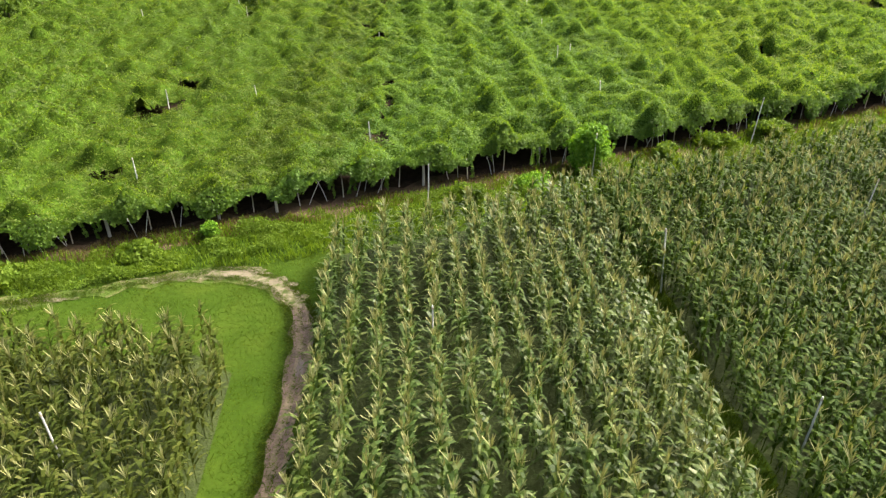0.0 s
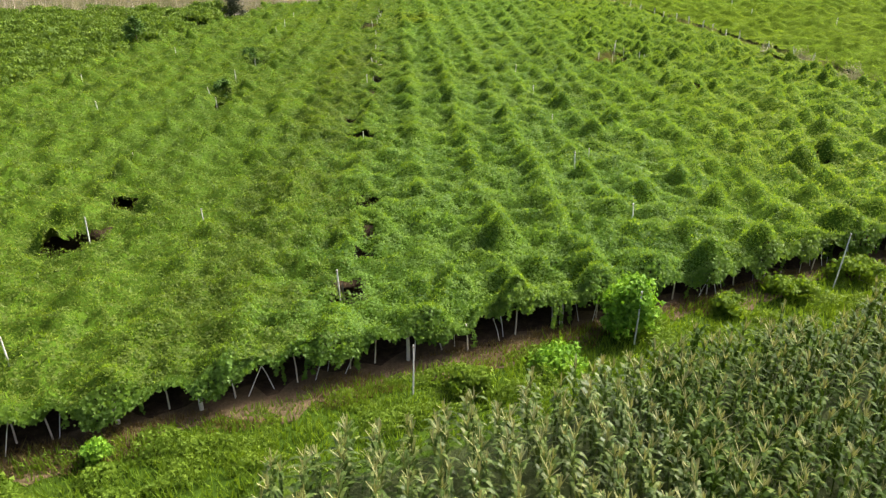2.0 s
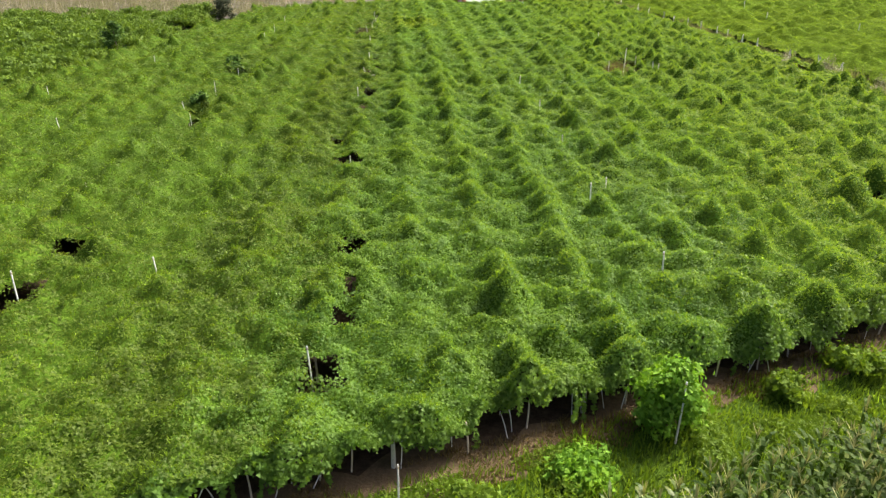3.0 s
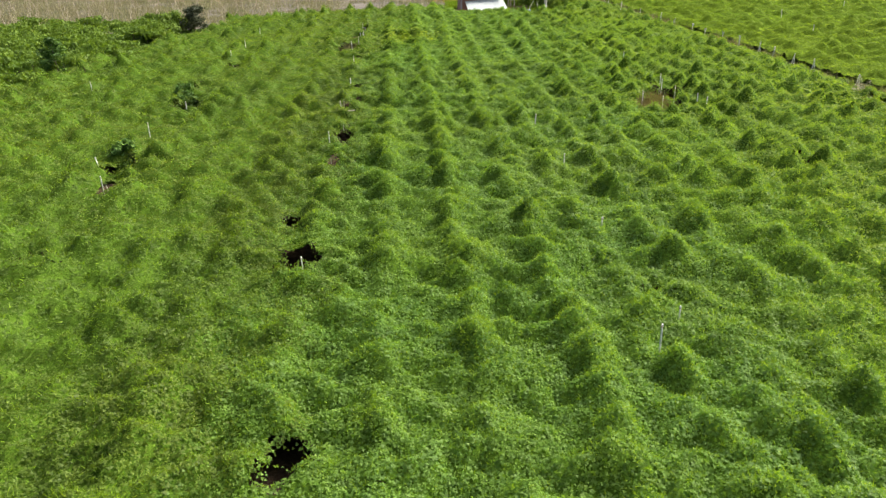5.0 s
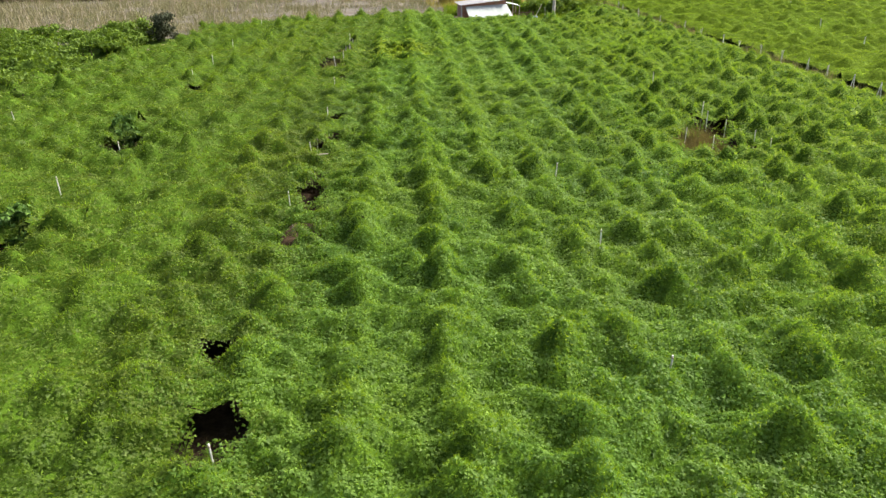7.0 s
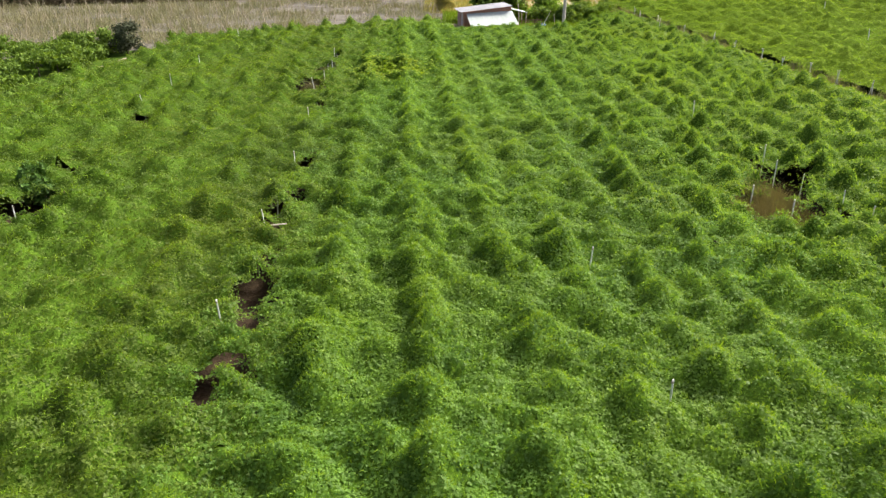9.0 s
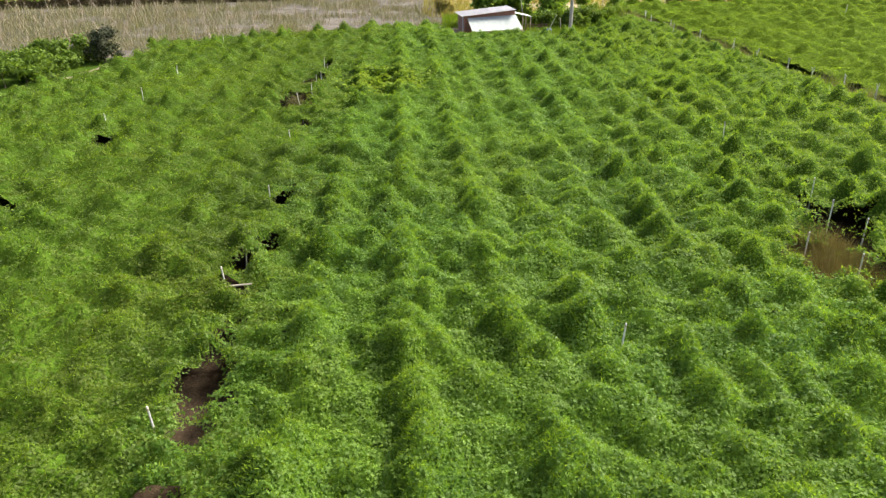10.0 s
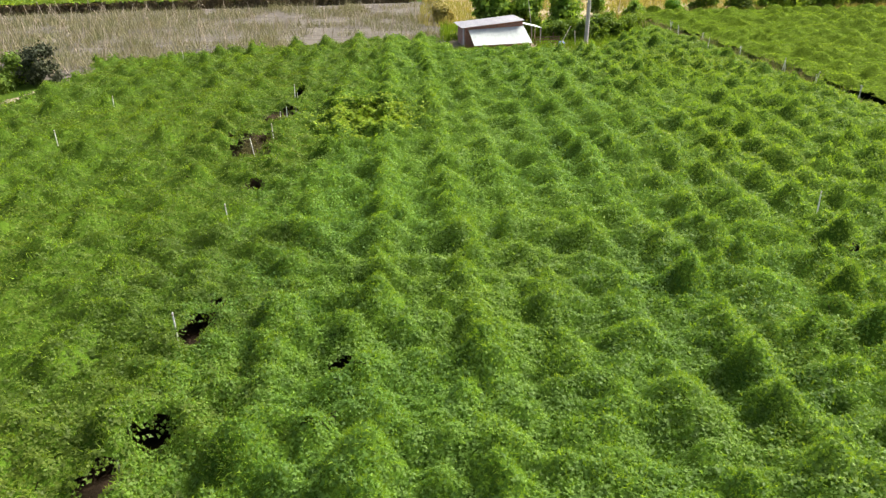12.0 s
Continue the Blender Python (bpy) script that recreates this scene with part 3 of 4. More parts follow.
def curtain():
    """Vines hanging down along the roof's near edge, longest where the rows end, with single trailing strands."""
    n = 70000
    x = rng.uniform(-42, 41, n)
    ends = np.array([(at + ROW_TILT * (front(at) - 40)) for at in ROWS_AT])
    near = np.abs(x[:, None] - ends[None, :]).min(1)
    edge = front(x) + 0.9 * (vnoise(x, front(x), 1.3, 11) - 0.5)
    ln = 0.12 + 1.15 * np.exp(-(near / 0.62) ** 2) * (0.5 + 0.8 * vnoise(x, 0 * x, 1.7, 21)) + 0.3 * vnoise(x, 0 * x, 0.3, 22) ** 2
    drop = rng.random(n) ** 1.1 * np.minimum(ln, 1.25)
    top = main.at(main.Z, x, edge + 0.2)
    y = edge + 0.15 - 0.4 * np.sin(np.clip(drop, 0, 1.1) * 2.2) * np.exp(-(near / 0.9) ** 2) + rng.normal(0, 0.13, n) + 0.3 * (vnoise(x, drop, 0.45, 23) - 0.5)
    pos = np.stack([x, y, top - drop - 0.02], 1)
    many, beads = 130, 60
    sx = np.repeat(rng.uniform(-34, 40, many), beads) + rng.normal(0, 0.03, many * beads)
    drop = rng.random(many * beads) * np.repeat(rng.uniform(0.5, 1.4, many), beads)
    sy = front(sx) + np.repeat(rng.normal(0.0, 0.25, many), beads) + rng.normal(0, 0.03, many * beads)
    pos = np.concatenate([pos, np.stack([sx + 0.12 * drop * np.repeat(rng.normal(0, 1, many), beads), sy, main.at(main.Z, sx, sy + 0.5) - drop], 1)])
    n = len(pos)
    keep = pos[:, 2] > 0.05
    nrm = np.stack([0.3 * np.ones(n), -np.ones(n), 0.6 * np.ones(n)], 1)
    return blades(pos[keep], nrm[keep], 0.105)


tagged(quads("hanging_vines", curtain(), VINE, vines, 3), kind="stuff")

# the field beyond the ditch
def in_east(x, y):
    wob = 0.7 * (vnoise(x, y, 1.5, 13) - 0.5)
    return (x > east(y) + 0.3 + 0.6 * wob) & (y > 40) & (y < 161 + 0.05 * (x - 40) + wob) & (x < 140)


def lattice_east():
    out = []
    for k in range(0, 44):
        y = 40 + rng.uniform(0, 3)
        while y < 166:
            out.append((30 + k * 2.6 + ROW_TILT * (y - 40) + rng.normal(0, 0.3), y + rng.normal(0, 0.3), rng.uniform(0.45, 1.15), rng.uniform(0.9, 1.7), rng.uniform(0.55, 0.8)))
            y += rng.uniform(1.8, 3.4)
    return out


east_field = Canopy(28, 141, 40, 168, 0.5, lattice_east(), 1.3, in_east, 0.7, coarse=1)
vines_east = tagged(east_field.sheet("vine_canopy", MAT_EAST), "flat yellow-green vine roof beyond the ditch", "vine crop", kind="stuff")
tagged(quads("vine_leaves", east_field.leaves(400000, 28, 90, 60, 166, 0.19, spread=0.3, slim=0.45), VINE_EAST, vines_east, 3), kind="stuff")
tagged(quads("vine_leaves", east_field.leaves(40000, 90, 140, 55, 166, 0.4), VINE_EAST, vines_east, 3), kind="stuff")
strip("ditch", [(float(east(y)), y) for y in range(40, 162, 3)], 1.7, 0.02, plain_material("ditch_mud", [(0.3, (0.13, 0.11, 0.08)), (0.7, (0.22, 0.18, 0.14))], 0.8, 0.8, 0.7, 8), "dark muddy ditch between two vine fields", 0.3, "ditch")

# the vine field far behind the fallow one
def in_far(x, y):
    return (y > 187 + 0.2 * x) & (y < 240) & (x < -2) & (x > -130)


far_field = Canopy(-130, 0, 158, 241, 0.8, [], 1.5, in_far, coarse=1)
vines_far = tagged(far_field.sheet("vine_canopy", MAT_EAST), "pale green vine roof far behind the bare stakes", "vine crop", kind="stuff")
tagged(quads("vine_leaves", far_field.leaves(60000, -130, 0, 160, 215, 0.5), VINE_FAR, vines_far, 3), kind="stuff")

# added curtain along the far roof's face, coloured like the shade behind it
n = 9000
x = rng.uniform(-110, -2, n)
pos = np.stack([x, 187 + 0.2 * x + rng.normal(0.3, 0.3, n), rng.uniform(0.0, 1.5, n)], 1)
tagged(quads("hanging_vines", blades(pos, np.stack([0 * x, -1 + 0 * x, 0.2 + 0 * x], 1), 0.4), UNDERROOF_SHADE, vines_far, 3), "added brown leaf curtain standing in for the dim space under the far roof", kind="stuff")

# ---------------------------------------------------------------- corn
def corn_plant(seed):
    """Corners of one corn plant: leaf and stalk quads, tassel quads."""
    r = np.random.default_rng(seed)
    green, pale = [], []
    h = 1.75
    for k in range(9):
        z = 0.5 + 1.15 * k / 8
        a = (k % 2) * math.pi + r.normal(0, 0.45)
        ln, w = r.uniform(0.64, 0.92) * (1 - 0.3 * k / 8), r.uniform(0.042, 0.058)
        out, up = np.array([math.cos(a), math.sin(a), 0]), np.array([0, 0, 1.0])
        side = np.array([-math.sin(a), math.cos(a), 0]) * w
        line, prev = [], np.array([0, 0, z])
        pitch = r.uniform(0.95, 1.25)
        for s in range(5):
            line.append(prev)
            prev = prev + ln / 4 * (math.cos(pitch) * out + math.sin(pitch) * up)
            pitch -= r.uniform(0.4, 0.7)
        wide = (0.7, 1.0, 0.9, 0.6, 0.1)
        for s in range(4):
            green += [line[s] - side * wide[s], line[s] + side * wide[s], line[s + 1] + side * wide[s + 1], line[s + 1] - side * wide[s + 1]]
    for a in (0, math.pi / 2):
        d = np.array([math.cos(a), math.sin(a), 0]) * 0.014
        green += [-d, d, d * 0.6 + np.array([0, 0, h]), -d * 0.6 + np.array([0, 0, h])]
    for k in range(8):
        a, lean = r.uniform(0, 6.28), r.uniform(0.1, 0.8) if k else 0.0
        d = np.array([math.cos(a), math.sin(a), 0])
        s = np.array([-math.sin(a), math.cos(a), 0]) * 0.014
        p = np.array([0, 0, h - 0.1 + 0.02 * k])
        q = p + 0.34 * (math.sin(lean) * d + math.cos(lean) * np.array([0, 0, 1]))
        pale += [p - s, p + s, q + s * 0.7, q - s * 0.7]
    return np.array(green), np.array(pale)


PLANTS = [corn_plant(s) for s in range(9)]


def corn_block(label, u0, u1, y0, y1f, gap=0.86, step=0.23, skip=(), ragged=0.06, tall=1.0, leaf=None, tasselled=1.0):
    """Rows of corn between two row lines and two ends."""
    green, pale = [], []
    u = u0
    while u < u1:
        if not any(abs(u - s) < gap / 2 for s in skip):
            y = y0 + rng.uniform(0, step)
            while True:
                x = u - 0.045 * (y - 23) + rng.normal(0, ragged)
                if y > y1f(x) + 0.3 * rng.normal():
                    break
                if rng.random() > 0.05:
                    g, p = PLANTS[rng.integers(9)]
                    a, s = rng.normal(1.57, 0.6) + math.pi * rng.integers(2), tall * rng.uniform(0.85, 1.12)
                    lean = rng.normal(0, 0.05, 2)
                    c, d = math.cos(a), math.sin(a)
                    for src, dst in ((g, green), (p, pale)) if rng.random() < tasselled else ((g, green),):
                        q = src @ np.array([[c, d, 0], [-d, c, 0], [0, 0, 1]]) * s
                        q[:, 0] += x + lean[0] * q[:, 2]
                        q[:, 1] += y + lean[1] * q[:, 2]
                        dst.append(q)
                y += step * rng.uniform(0.75, 1.25)
        u += gap
    ob = tagged(quads("corn_field", np.concatenate(green), leaf or CORN), label, "corn crop", kind="stuff")
    tagged(quads("corn_tassels", np.concatenate(pale), TASSEL, ob), kind="stuff")
    return ob


sheet_poly("corn_soil", [(-3.9, 6.8), (30.5, 6.8), (30.6, 35.6), (-4.5, 22.7)], 0.014, plain_material("weedy_soil", [(0.3, (0.03, 0.045, 0.010)), (0.7, (0.055, 0.075, 0.018))], 0.9, 0.9, 0.8, 9), "dark weedy soil under the corn", "soil")
sheet_poly("corn_soil", [(-17.2, 6.8), (-6.0, 6.8), (-6.6, 15.9), (-8.0, 16.8), (-17.6, 17)], 0.014, bpy.data.materials["weedy_soil"], "dark weedy soil under the yellowing corn", "soil")
corn_end = lambda x: 24.6 + SLOPE * x
corn_block("block of tall tasselled green corn in clear rows", -4.0, 6.7, 7.5, corn_end)
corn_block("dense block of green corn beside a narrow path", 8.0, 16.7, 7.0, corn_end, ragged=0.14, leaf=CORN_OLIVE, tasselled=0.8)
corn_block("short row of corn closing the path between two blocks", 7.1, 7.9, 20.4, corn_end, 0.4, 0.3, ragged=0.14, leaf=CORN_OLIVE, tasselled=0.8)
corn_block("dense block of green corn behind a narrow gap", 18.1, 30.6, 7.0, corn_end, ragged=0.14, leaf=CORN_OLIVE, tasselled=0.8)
corn_block("yellowing corn with ripe tassels beside the grass", -17.5, -6.4, 7.0, lambda x: 17.0 - 0.02 * (x + 12) - 1.2 * max(0.0, (x + 7.6)), ragged=0.16, tall=0.94, leaf=CORN_YELLOW, tasselled=0.7)

# ---------------------------------------------------------------- grass and weeds
def grass(name, label, count, box, inside, mat, tall, wide=0.02, bend=0.5):
    x, y = rng.uniform(box[0], box[1], count), rng.uniform(box[2], box[3], count)
    ok = inside(x, y)
    x, y = x[ok], y[ok]
    n = len(x)
    h = tall * (1 / (0.6 + 0.4 * max(1, bend))) * rng.uniform(0.5, 1.4, n) * (0.5 + vnoise(x, y, 0.8, 31))
    a, b = rng.uniform(0, 6.28, n), rng.uniform(0, 6.28, n)
    s = np.stack([np.cos(a), np.sin(a), 0 * a], 1) * wide
    d = np.stack([np.cos(b), np.sin(b), 0 * b], 1) * (h * bend * rng.random(n))[:, None]
    p = np.stack([x, y, 0 * x], 1)
    top = p + d + np.array([0, 0, 1.0]) * h[:, None]
    q = np.stack([p - s, p + s, top], 1).reshape(-1, 3)
    return tagged(quads(name, q, mat, None, 3), label, "grass", kind="stuff")


def track_dist(x, y):
    d = np.full(np.shape(x), 99.0)
    for (ax, ay), (bx, by) in zip(TRACK, TRACK[1:]):
        l2 = (bx - ax) ** 2 + (by - ay) ** 2
        k = np.clip(((x - ax) * (bx - ax) + (y - ay) * (by - ay)) / l2, 0, 1)
        d = np.minimum(d, np.hypot(x - ax - k * (bx - ax), y - ay - k * (by - ay)))
    return d


def lawn(x, y):
    d = track_dist(x, y)
    return (y < front(x) - 0.9) & ((x < -3.6) | (y > corn_end(x) - 0.4)) & (d > (0.05 + 0.42 * vnoise(x, y, 0.5, 33)) * np.where((x < -8.6) & (vnoise(x, y, 1.3, 34) < 0.62), 0.25, 1.0)) & ~((x < -7) & (y < 16))


grass("meadow_grass", "short lush grass between the corn and the vines", 460000, (-24, 30, 6, 41), lawn, GRASS, 0.07, 0.011, 1.8)


grass("path_grass", "short grass on the narrow paths between the corn blocks", 120000, (5, 19, 6, 31), lambda x, y: (np.minimum(np.abs(x + 0.045 * (y - 23) - 7.35), np.abs(x + 0.045 * (y - 23) - 17.4)) < 0.55) & (y < corn_end(x) - 0.5), GRASS, 0.16, 0.014, 1.0)


for u in (7.35, 17.4):
    strip("grass_path", [(u - 0.045 * (y - 23), y) for y in (6.5, 12, 18, 22, 26)] if u < 10 else [(u - 0.045 * (y - 23), y) for y in (6.5, 14, 22, 28)], 1.0, 0.018, TURF, "narrow grassy path between two corn blocks", 0.25, "path")


def track_grass():
    n = 13000
    k = rng.integers(0, len(TRACK) - 1, n)
    a, c = np.array(TRACK)[k], np.array(TRACK)[k + 1]
    p = a + (c - a) * rng.random((n, 1))
    side = np.stack([-(c - a)[:, 1], (c - a)[:, 0]], 1)
    side /= np.linalg.norm(side, axis=1, keepdims=True)
    half = np.where(k < 4, 0.0, np.where(k < 7, 0.2, 0.3)) + np.abs(rng.normal(0, 0.16, n))
    half = np.where((k >= 7) & (rng.random(n) < 0.2), np.abs(rng.normal(0.02, 0.05, n)), half)
    p += side * (half * rng.choice((-1, 1), n))[:, None]
    h, t = rng.uniform(0.03, 0.1, n), rng.uniform(0, 6.28, n)
    s = np.stack([np.cos(t), np.sin(t), 0 * t], 1) * 0.018
    p = np.stack([p[:, 0], p[:, 1], 0.01 + 0 * t], 1)
    top = p + np.stack([rng.normal(0, 0.11, n), rng.normal(0, 0.11, n), h * 0.7], 1)
    return np.stack([p - s, p + s, top], 1).reshape(-1, 3)


tagged(quads("verge_grass", track_grass(), GRASS, None, 3), "short grass creeping over the edges of the track", "grass", kind="stuff")


def rough_strip(x, y):
    e = front(x) - y
    return (e > 0.55) & (e < 4.6) & ((y > corn_end(x) - 0.2) | (x < -4.2)) & (track_dist(x, y) > 0.5)


grass("rough_grass", "rough knee-high green grass along the vine field", 120000, (-26, 32, 17, 42), rough_strip, WEED, 0.3, 0.03, 0.7)
DRYEDGE = leaf_material("rusty_grass_blade", [(0.0, (0.10, 0.065, 0.026)), (0.6, (0.15, 0.105, 0.042)), (1.0, (0.17, 0.15, 0.055))], (0.9, 0.95, 0.8), 0.5, 0.3)
grass("rusty_grass", "dry rust-brown grass under the edge of the vines", 750000, (-34, 38, 14, 44), lambda x, y: (np.abs(front(x) - 0.75 - y + 0.9 * (vnoise(x, y, 1.2, 38) - 0.5)) < 0.7) & (vnoise(x, y, 1.6, 39) > 0.35), DRYEDGE, 0.2, 0.014, 1.2)


def weeds(x, y):
    e = front(x) - y
    return (e > 0.9) & (e < 3.6) & ((y > corn_end(x) + 0.1) | (x < -4)) & (vnoise(x, y, 1.1, 35) > 0.42)


def weed_bank():
    n = 95000
    x = rng.uniform(-30, 34, n)
    y = front(x) - rng.uniform(0.8, 4.0, n)
    ok = weeds(x, y)
    x, y = x[ok], y[ok]
    hump = np.clip((vnoise(x, y, 1.1, 35) - 0.42) / 0.35, 0, 1) * (0.12 + 0.5 * vnoise(x, y, 1.7, 36)) * (0.5 + vnoise(x, y, 0.35, 37))
    z = hump * rng.uniform(0.1, 1.15, len(x)) ** 0.7
    return blades(np.stack([x, y, z + 0.03], 1), np.stack([0 * x, -0.5 + 0 * x, 1 + 0 * x], 1), 0.12, 0.7, 0.5)


tagged(quads("weed_bank", weed_bank(), WEED, None, 3), "low leafy green weeds along the edge of the vines", "weeds", kind="stuff")


# ---------------------------------------------------------------- shrubs and trees
def foliage(name, clumps, per, size, mat, parent, flat=1.0):
    """Leaves massed in clumps: centre and radius of each."""
    pos, nrm = [], []
    for (cx, cy, cz), r in clumps:
        d = rng.normal(0, 1, (per, 3))
        d /= np.linalg.norm(d, axis=1, keepdims=True)
        rad = r * rng.uniform(0.35, 1.1, per)[:, None] * (0.7 + 0.7 * rng.random((per, 1)))
        pos.append(np.array([cx, cy, cz]) + d * rad * np.array([1, 1, flat]))
        nrm.append(d + np.array([0, 0, 0.4]))
    return quads(name, blades(np.concatenate(pos), np.concatenate(nrm), size, 0.5), mat, parent, 3)


def tree(name, label, cat, at, height, width, mat, stem=0.06, clumps=14, per=90, size=0.14, low=0.25, flat=0.8, group=""):
    """A tapered trunk with limbs that carry clumps of leaves."""
    root = tagged(new(name), label, cat, group)
    places = []
    for k in range(clumps):
        a, q = rng.uniform(0, 6.28), rng.random() ** 0.6
        z = height * (low + (0.92 - low) * rng.random())
        w = width / 2 * q * (1.05 - 0.55 * (z / height))
        places.append(((w * math.cos(a), w * math.sin(a), z), width * rng.uniform(0.13, 0.24)))
    bm = bmesh.new()
    add_rod(bm, [(0, 0, -0.05), (0.03, 0.02, height * 0.3), (-0.02, 0.04, height * 0.6), (0, 0, height * 0.85)], [stem, stem * 0.8, stem * 0.5, stem * 0.15], 7)
    for (c, r) in places[::3]:
        z0 = max(0.1, c[2] * 0.6)
        add_rod(bm, [(0, 0, z0), (c[0] * 0.5, c[1] * 0.5, z0 + (c[2] - z0) * 0.6), c], [stem * 0.45, stem * 0.3, stem * 0.1], 4)
    part("trunk", bm, BARK, root)
    foliage("crown", places, per, size, mat, root, flat)
    root.location = at
    return root


tree("shrub", "young fresh-green leafy tree at the edge of the corn", "tree", (7.35, 30.6, 0), 2.4, 2.3, FRESH, 0.05, 36, 120, 0.15, 0.16)
for x, h, w, m, off in ((-12.3, .5, 1.6, WEED, 1.8), (-9.7, .7, .9, FRESH, 1.4), (1.2, .8, 1.5, WEED, 2.4), (4.4, .45, 2.0, FRESH, 2.2), (11.4, .7, 1.6, WEED, 1.6), (14.6, .9, 2.4, WEED, 1.5), (18.0, 1.0, 2.2, WEED, 1.6), (-16.5, .5, 2.0, WEED, 2.2)):
    tree("bush", "low leafy green weed bush beside the vine roof", "bush", (x, front(x) - off, 0), h, w, m, 0.02, 16, 150, 0.14, 0.08, 0.6, group="weed bushes along the vines")

# dark bushes standing in the vines and at the lane
for x, y, h, w in ((-36.9, 95.5, 3.9, 3.2), (-19.4, 81.5, 2.2, 2.0), (-17.8, 66.2, 2.1, 2.0)):
    tree("dark_bush", "dark green dense bush rising above the vines", "bush", (x, y, 0), h, w, DARKLEAF, 0.08, 18, 110, 0.22, 0.15, group="dark bushes in the vines")

# grey-green leaf colour with the shadow at the lane's end put into it
SHADOWBUSH = leaf_material("shadow_coloured_leaf", [(0.0, (0.025, 0.035, 0.018)), (1.0, (0.055, 0.07, 0.035))], (1.1, 1.0, 0.9), 0.3, 0.15)
tree("dark_bush", "dense bush closing the end of the lane, its leaves coloured dark as in shadow", "bush", (-33.4, 126.4, 0), 3.3, 3.8, SHADOWBUSH, 0.08, 26, 110, 0.22, 0.1, group="dark bushes in the vines")

for x, y, h, w in ((-35.4, 119.8, 1.6, 2.8), (-36.6, 123.8, 2.6, 3.6), (-37.2, 120.6, 2.2, 3.4), (-36.0, 117.5, 1.8, 3.0), (-36.2, 127.0, 2.4, 3.4), (-38.8, 124.6, 2.4, 3.6)):
    tree("bush", "green leafy bush beside the dirt lane", "bush", (x, y, 0), h, w, TREELEAF, 0.06, 22, 110, 0.26, 0.08, 0.9, "bushes beside the lane")

# the plantation west of the lane
kinds = [tree("orchard_tree", "low flat-crowned green plantation tree on a thin stem", "tree", (-44, 66, 0), h, w, TREELEAF, 0.06, 12, 62, 0.28, 0.5, 0.5, "plantation trees") for h, w in ((2.2, 4.4), (1.9, 4.0), (2.4, 4.6))]
spots = []
for j in range(24):
    for i in range(14):
        y = 58 + j * 2.8 + rng.normal(0, 0.5)
        x = float(west(y)) - (2.0 if y < 106 else 8.0) - i * 2.9 + rng.normal(0, 0.6)
        if y < 127 + SLOPE * (x + 38) * 0.5 and x > -6 - 0.68 * y and math.hypot(x + 36.2, y - 93.5) > 3.2:
            spots.append((x, y))
for k, (x, y) in enumerate(spots):
    m = pose(x, y, 0, 0, 0, rng.uniform(0, 360))
    if k < 3:
        kinds[k].matrix_basis = m
    else:
        copy_thing(kinds[k % 3], m @ Matrix.Scale(rng.uniform(0.8, 1.15), 4))
strip("lane", [(-35.2, 106), (-34.2, 110), (-33.4, 114.5), (-32.6, 119.3), (-31.8, 124.5), (-31.0, 128)], 1.5, 0.026, PALEDIRT, "pale dirt lane beside the vine field", 0.3, "lane")

# ---------------------------------------------------------------- stakes and posts
def stake(at, height, lean=(0, 0), r=0.035, mat=None, name="trellis_stake", label="thin pale wooden stake standing out of the vines", group="stakes in the vine field", bar=False):
    root = tagged(new(name), label, "stake", group)
    top = (lean[0] * height, lean[1] * height, height)
    bm = bmesh.new()
    add_rod(bm, [(0, 0, -0.1), (top[0] * 0.5 + 0.012, top[1] * 0.5, height * 0.5), top], [r, r * 0.9, r * 0.75], 6)
    part("pole", bm, mat or PALEWOOD, root)
    bm = bmesh.new()
    add_rod(bm, [(top[0] - 0.01, top[1], height - 0.12), (top[0], top[1], height - 0.06)], [r * 1.15, r * 1.15], 6)
    part("wire_tie", bm, DRYWOOD, root)
    if bar:
        bm = bmesh.new()
        add_rod(bm, [(-0.3, -0.25, 1.48), (0.1, -0.2, 1.5), (0.9, -0.1, 1.53)], [0.035, 0.035, 0.03], 6)
        part("crossbar", bm, PALEWOOD, root)
    root.location = at
    return root


STAKES = [(-3.6, 32.0), (-15.4, 36.6), (-16.9, 61.0), (8.0, 54.8), (9.4, 38.5), (9.0, 47.1), (-17.5, 47.0), (-10.8, 38.5), (-31.1, 69.3), (7.85, 63.6), (7.15, 71.6), (-6.6, 79.4), (-17.7, 76.6), (-17.8, 63.3),
          (-17.8, 69.9), (18.4, 80.7), (18.9, 79.0), (-4.6, 51.3), (-5.95, 68.1), (-6.5, 84.1), (18.5, 93.0), (-20.4, 104.0), (-19.9, 97.0), (-20.9, 112.6), (19.3, 84.0), (0.8, 66.9), (-6.08, 75.54), 
          (-8.2, 101.8), (-8.05, 105.2), (-8.3, 107.9), (-7.85, 108.4), (-8.1, 113.6), (-8.6, 114.6), (-21.9, 130.0), (-7.1, 92.4), (27.9, 133.0), (-13.6, 27.3), (7.9, 45.5), (20.2, 77.5), (17.2, 76.2), (16.3, 78.4), (19.8, 74.8), (-25.5, 60), (-28, 84)]
for k, (x, y) in enumerate(STAKES):
    stake((x, y, 0), rng.uniform(1.95, 2.4) if abs(x - 0.8) > 0.01 else 1.75, (rng.normal(0, 0.05), rng.normal(0, 0.05)), 0.034, WHITEPOST, bar=(abs(y - 75.54) < 0.01))
for x, y, h in ((7.85, 19.9, 2.7), (-0.36, 15.6, 2.75), (16.6, 23.4, 2.8), (-9.6, 11.7, 2.6), (-0.66, 27.2, 2.0), (7.3, 29.9, 2.2), (16.6, 33.8, 2.5), (9.1, 12.0, 2.6)):
    stake((x, y, 0), h, (rng.normal(0, 0.04), rng.normal(0, 0.03)), 0.03, WHITEPOST, "field_stake", "pale bamboo stake standing at the edge of the corn", "stakes in the corn")

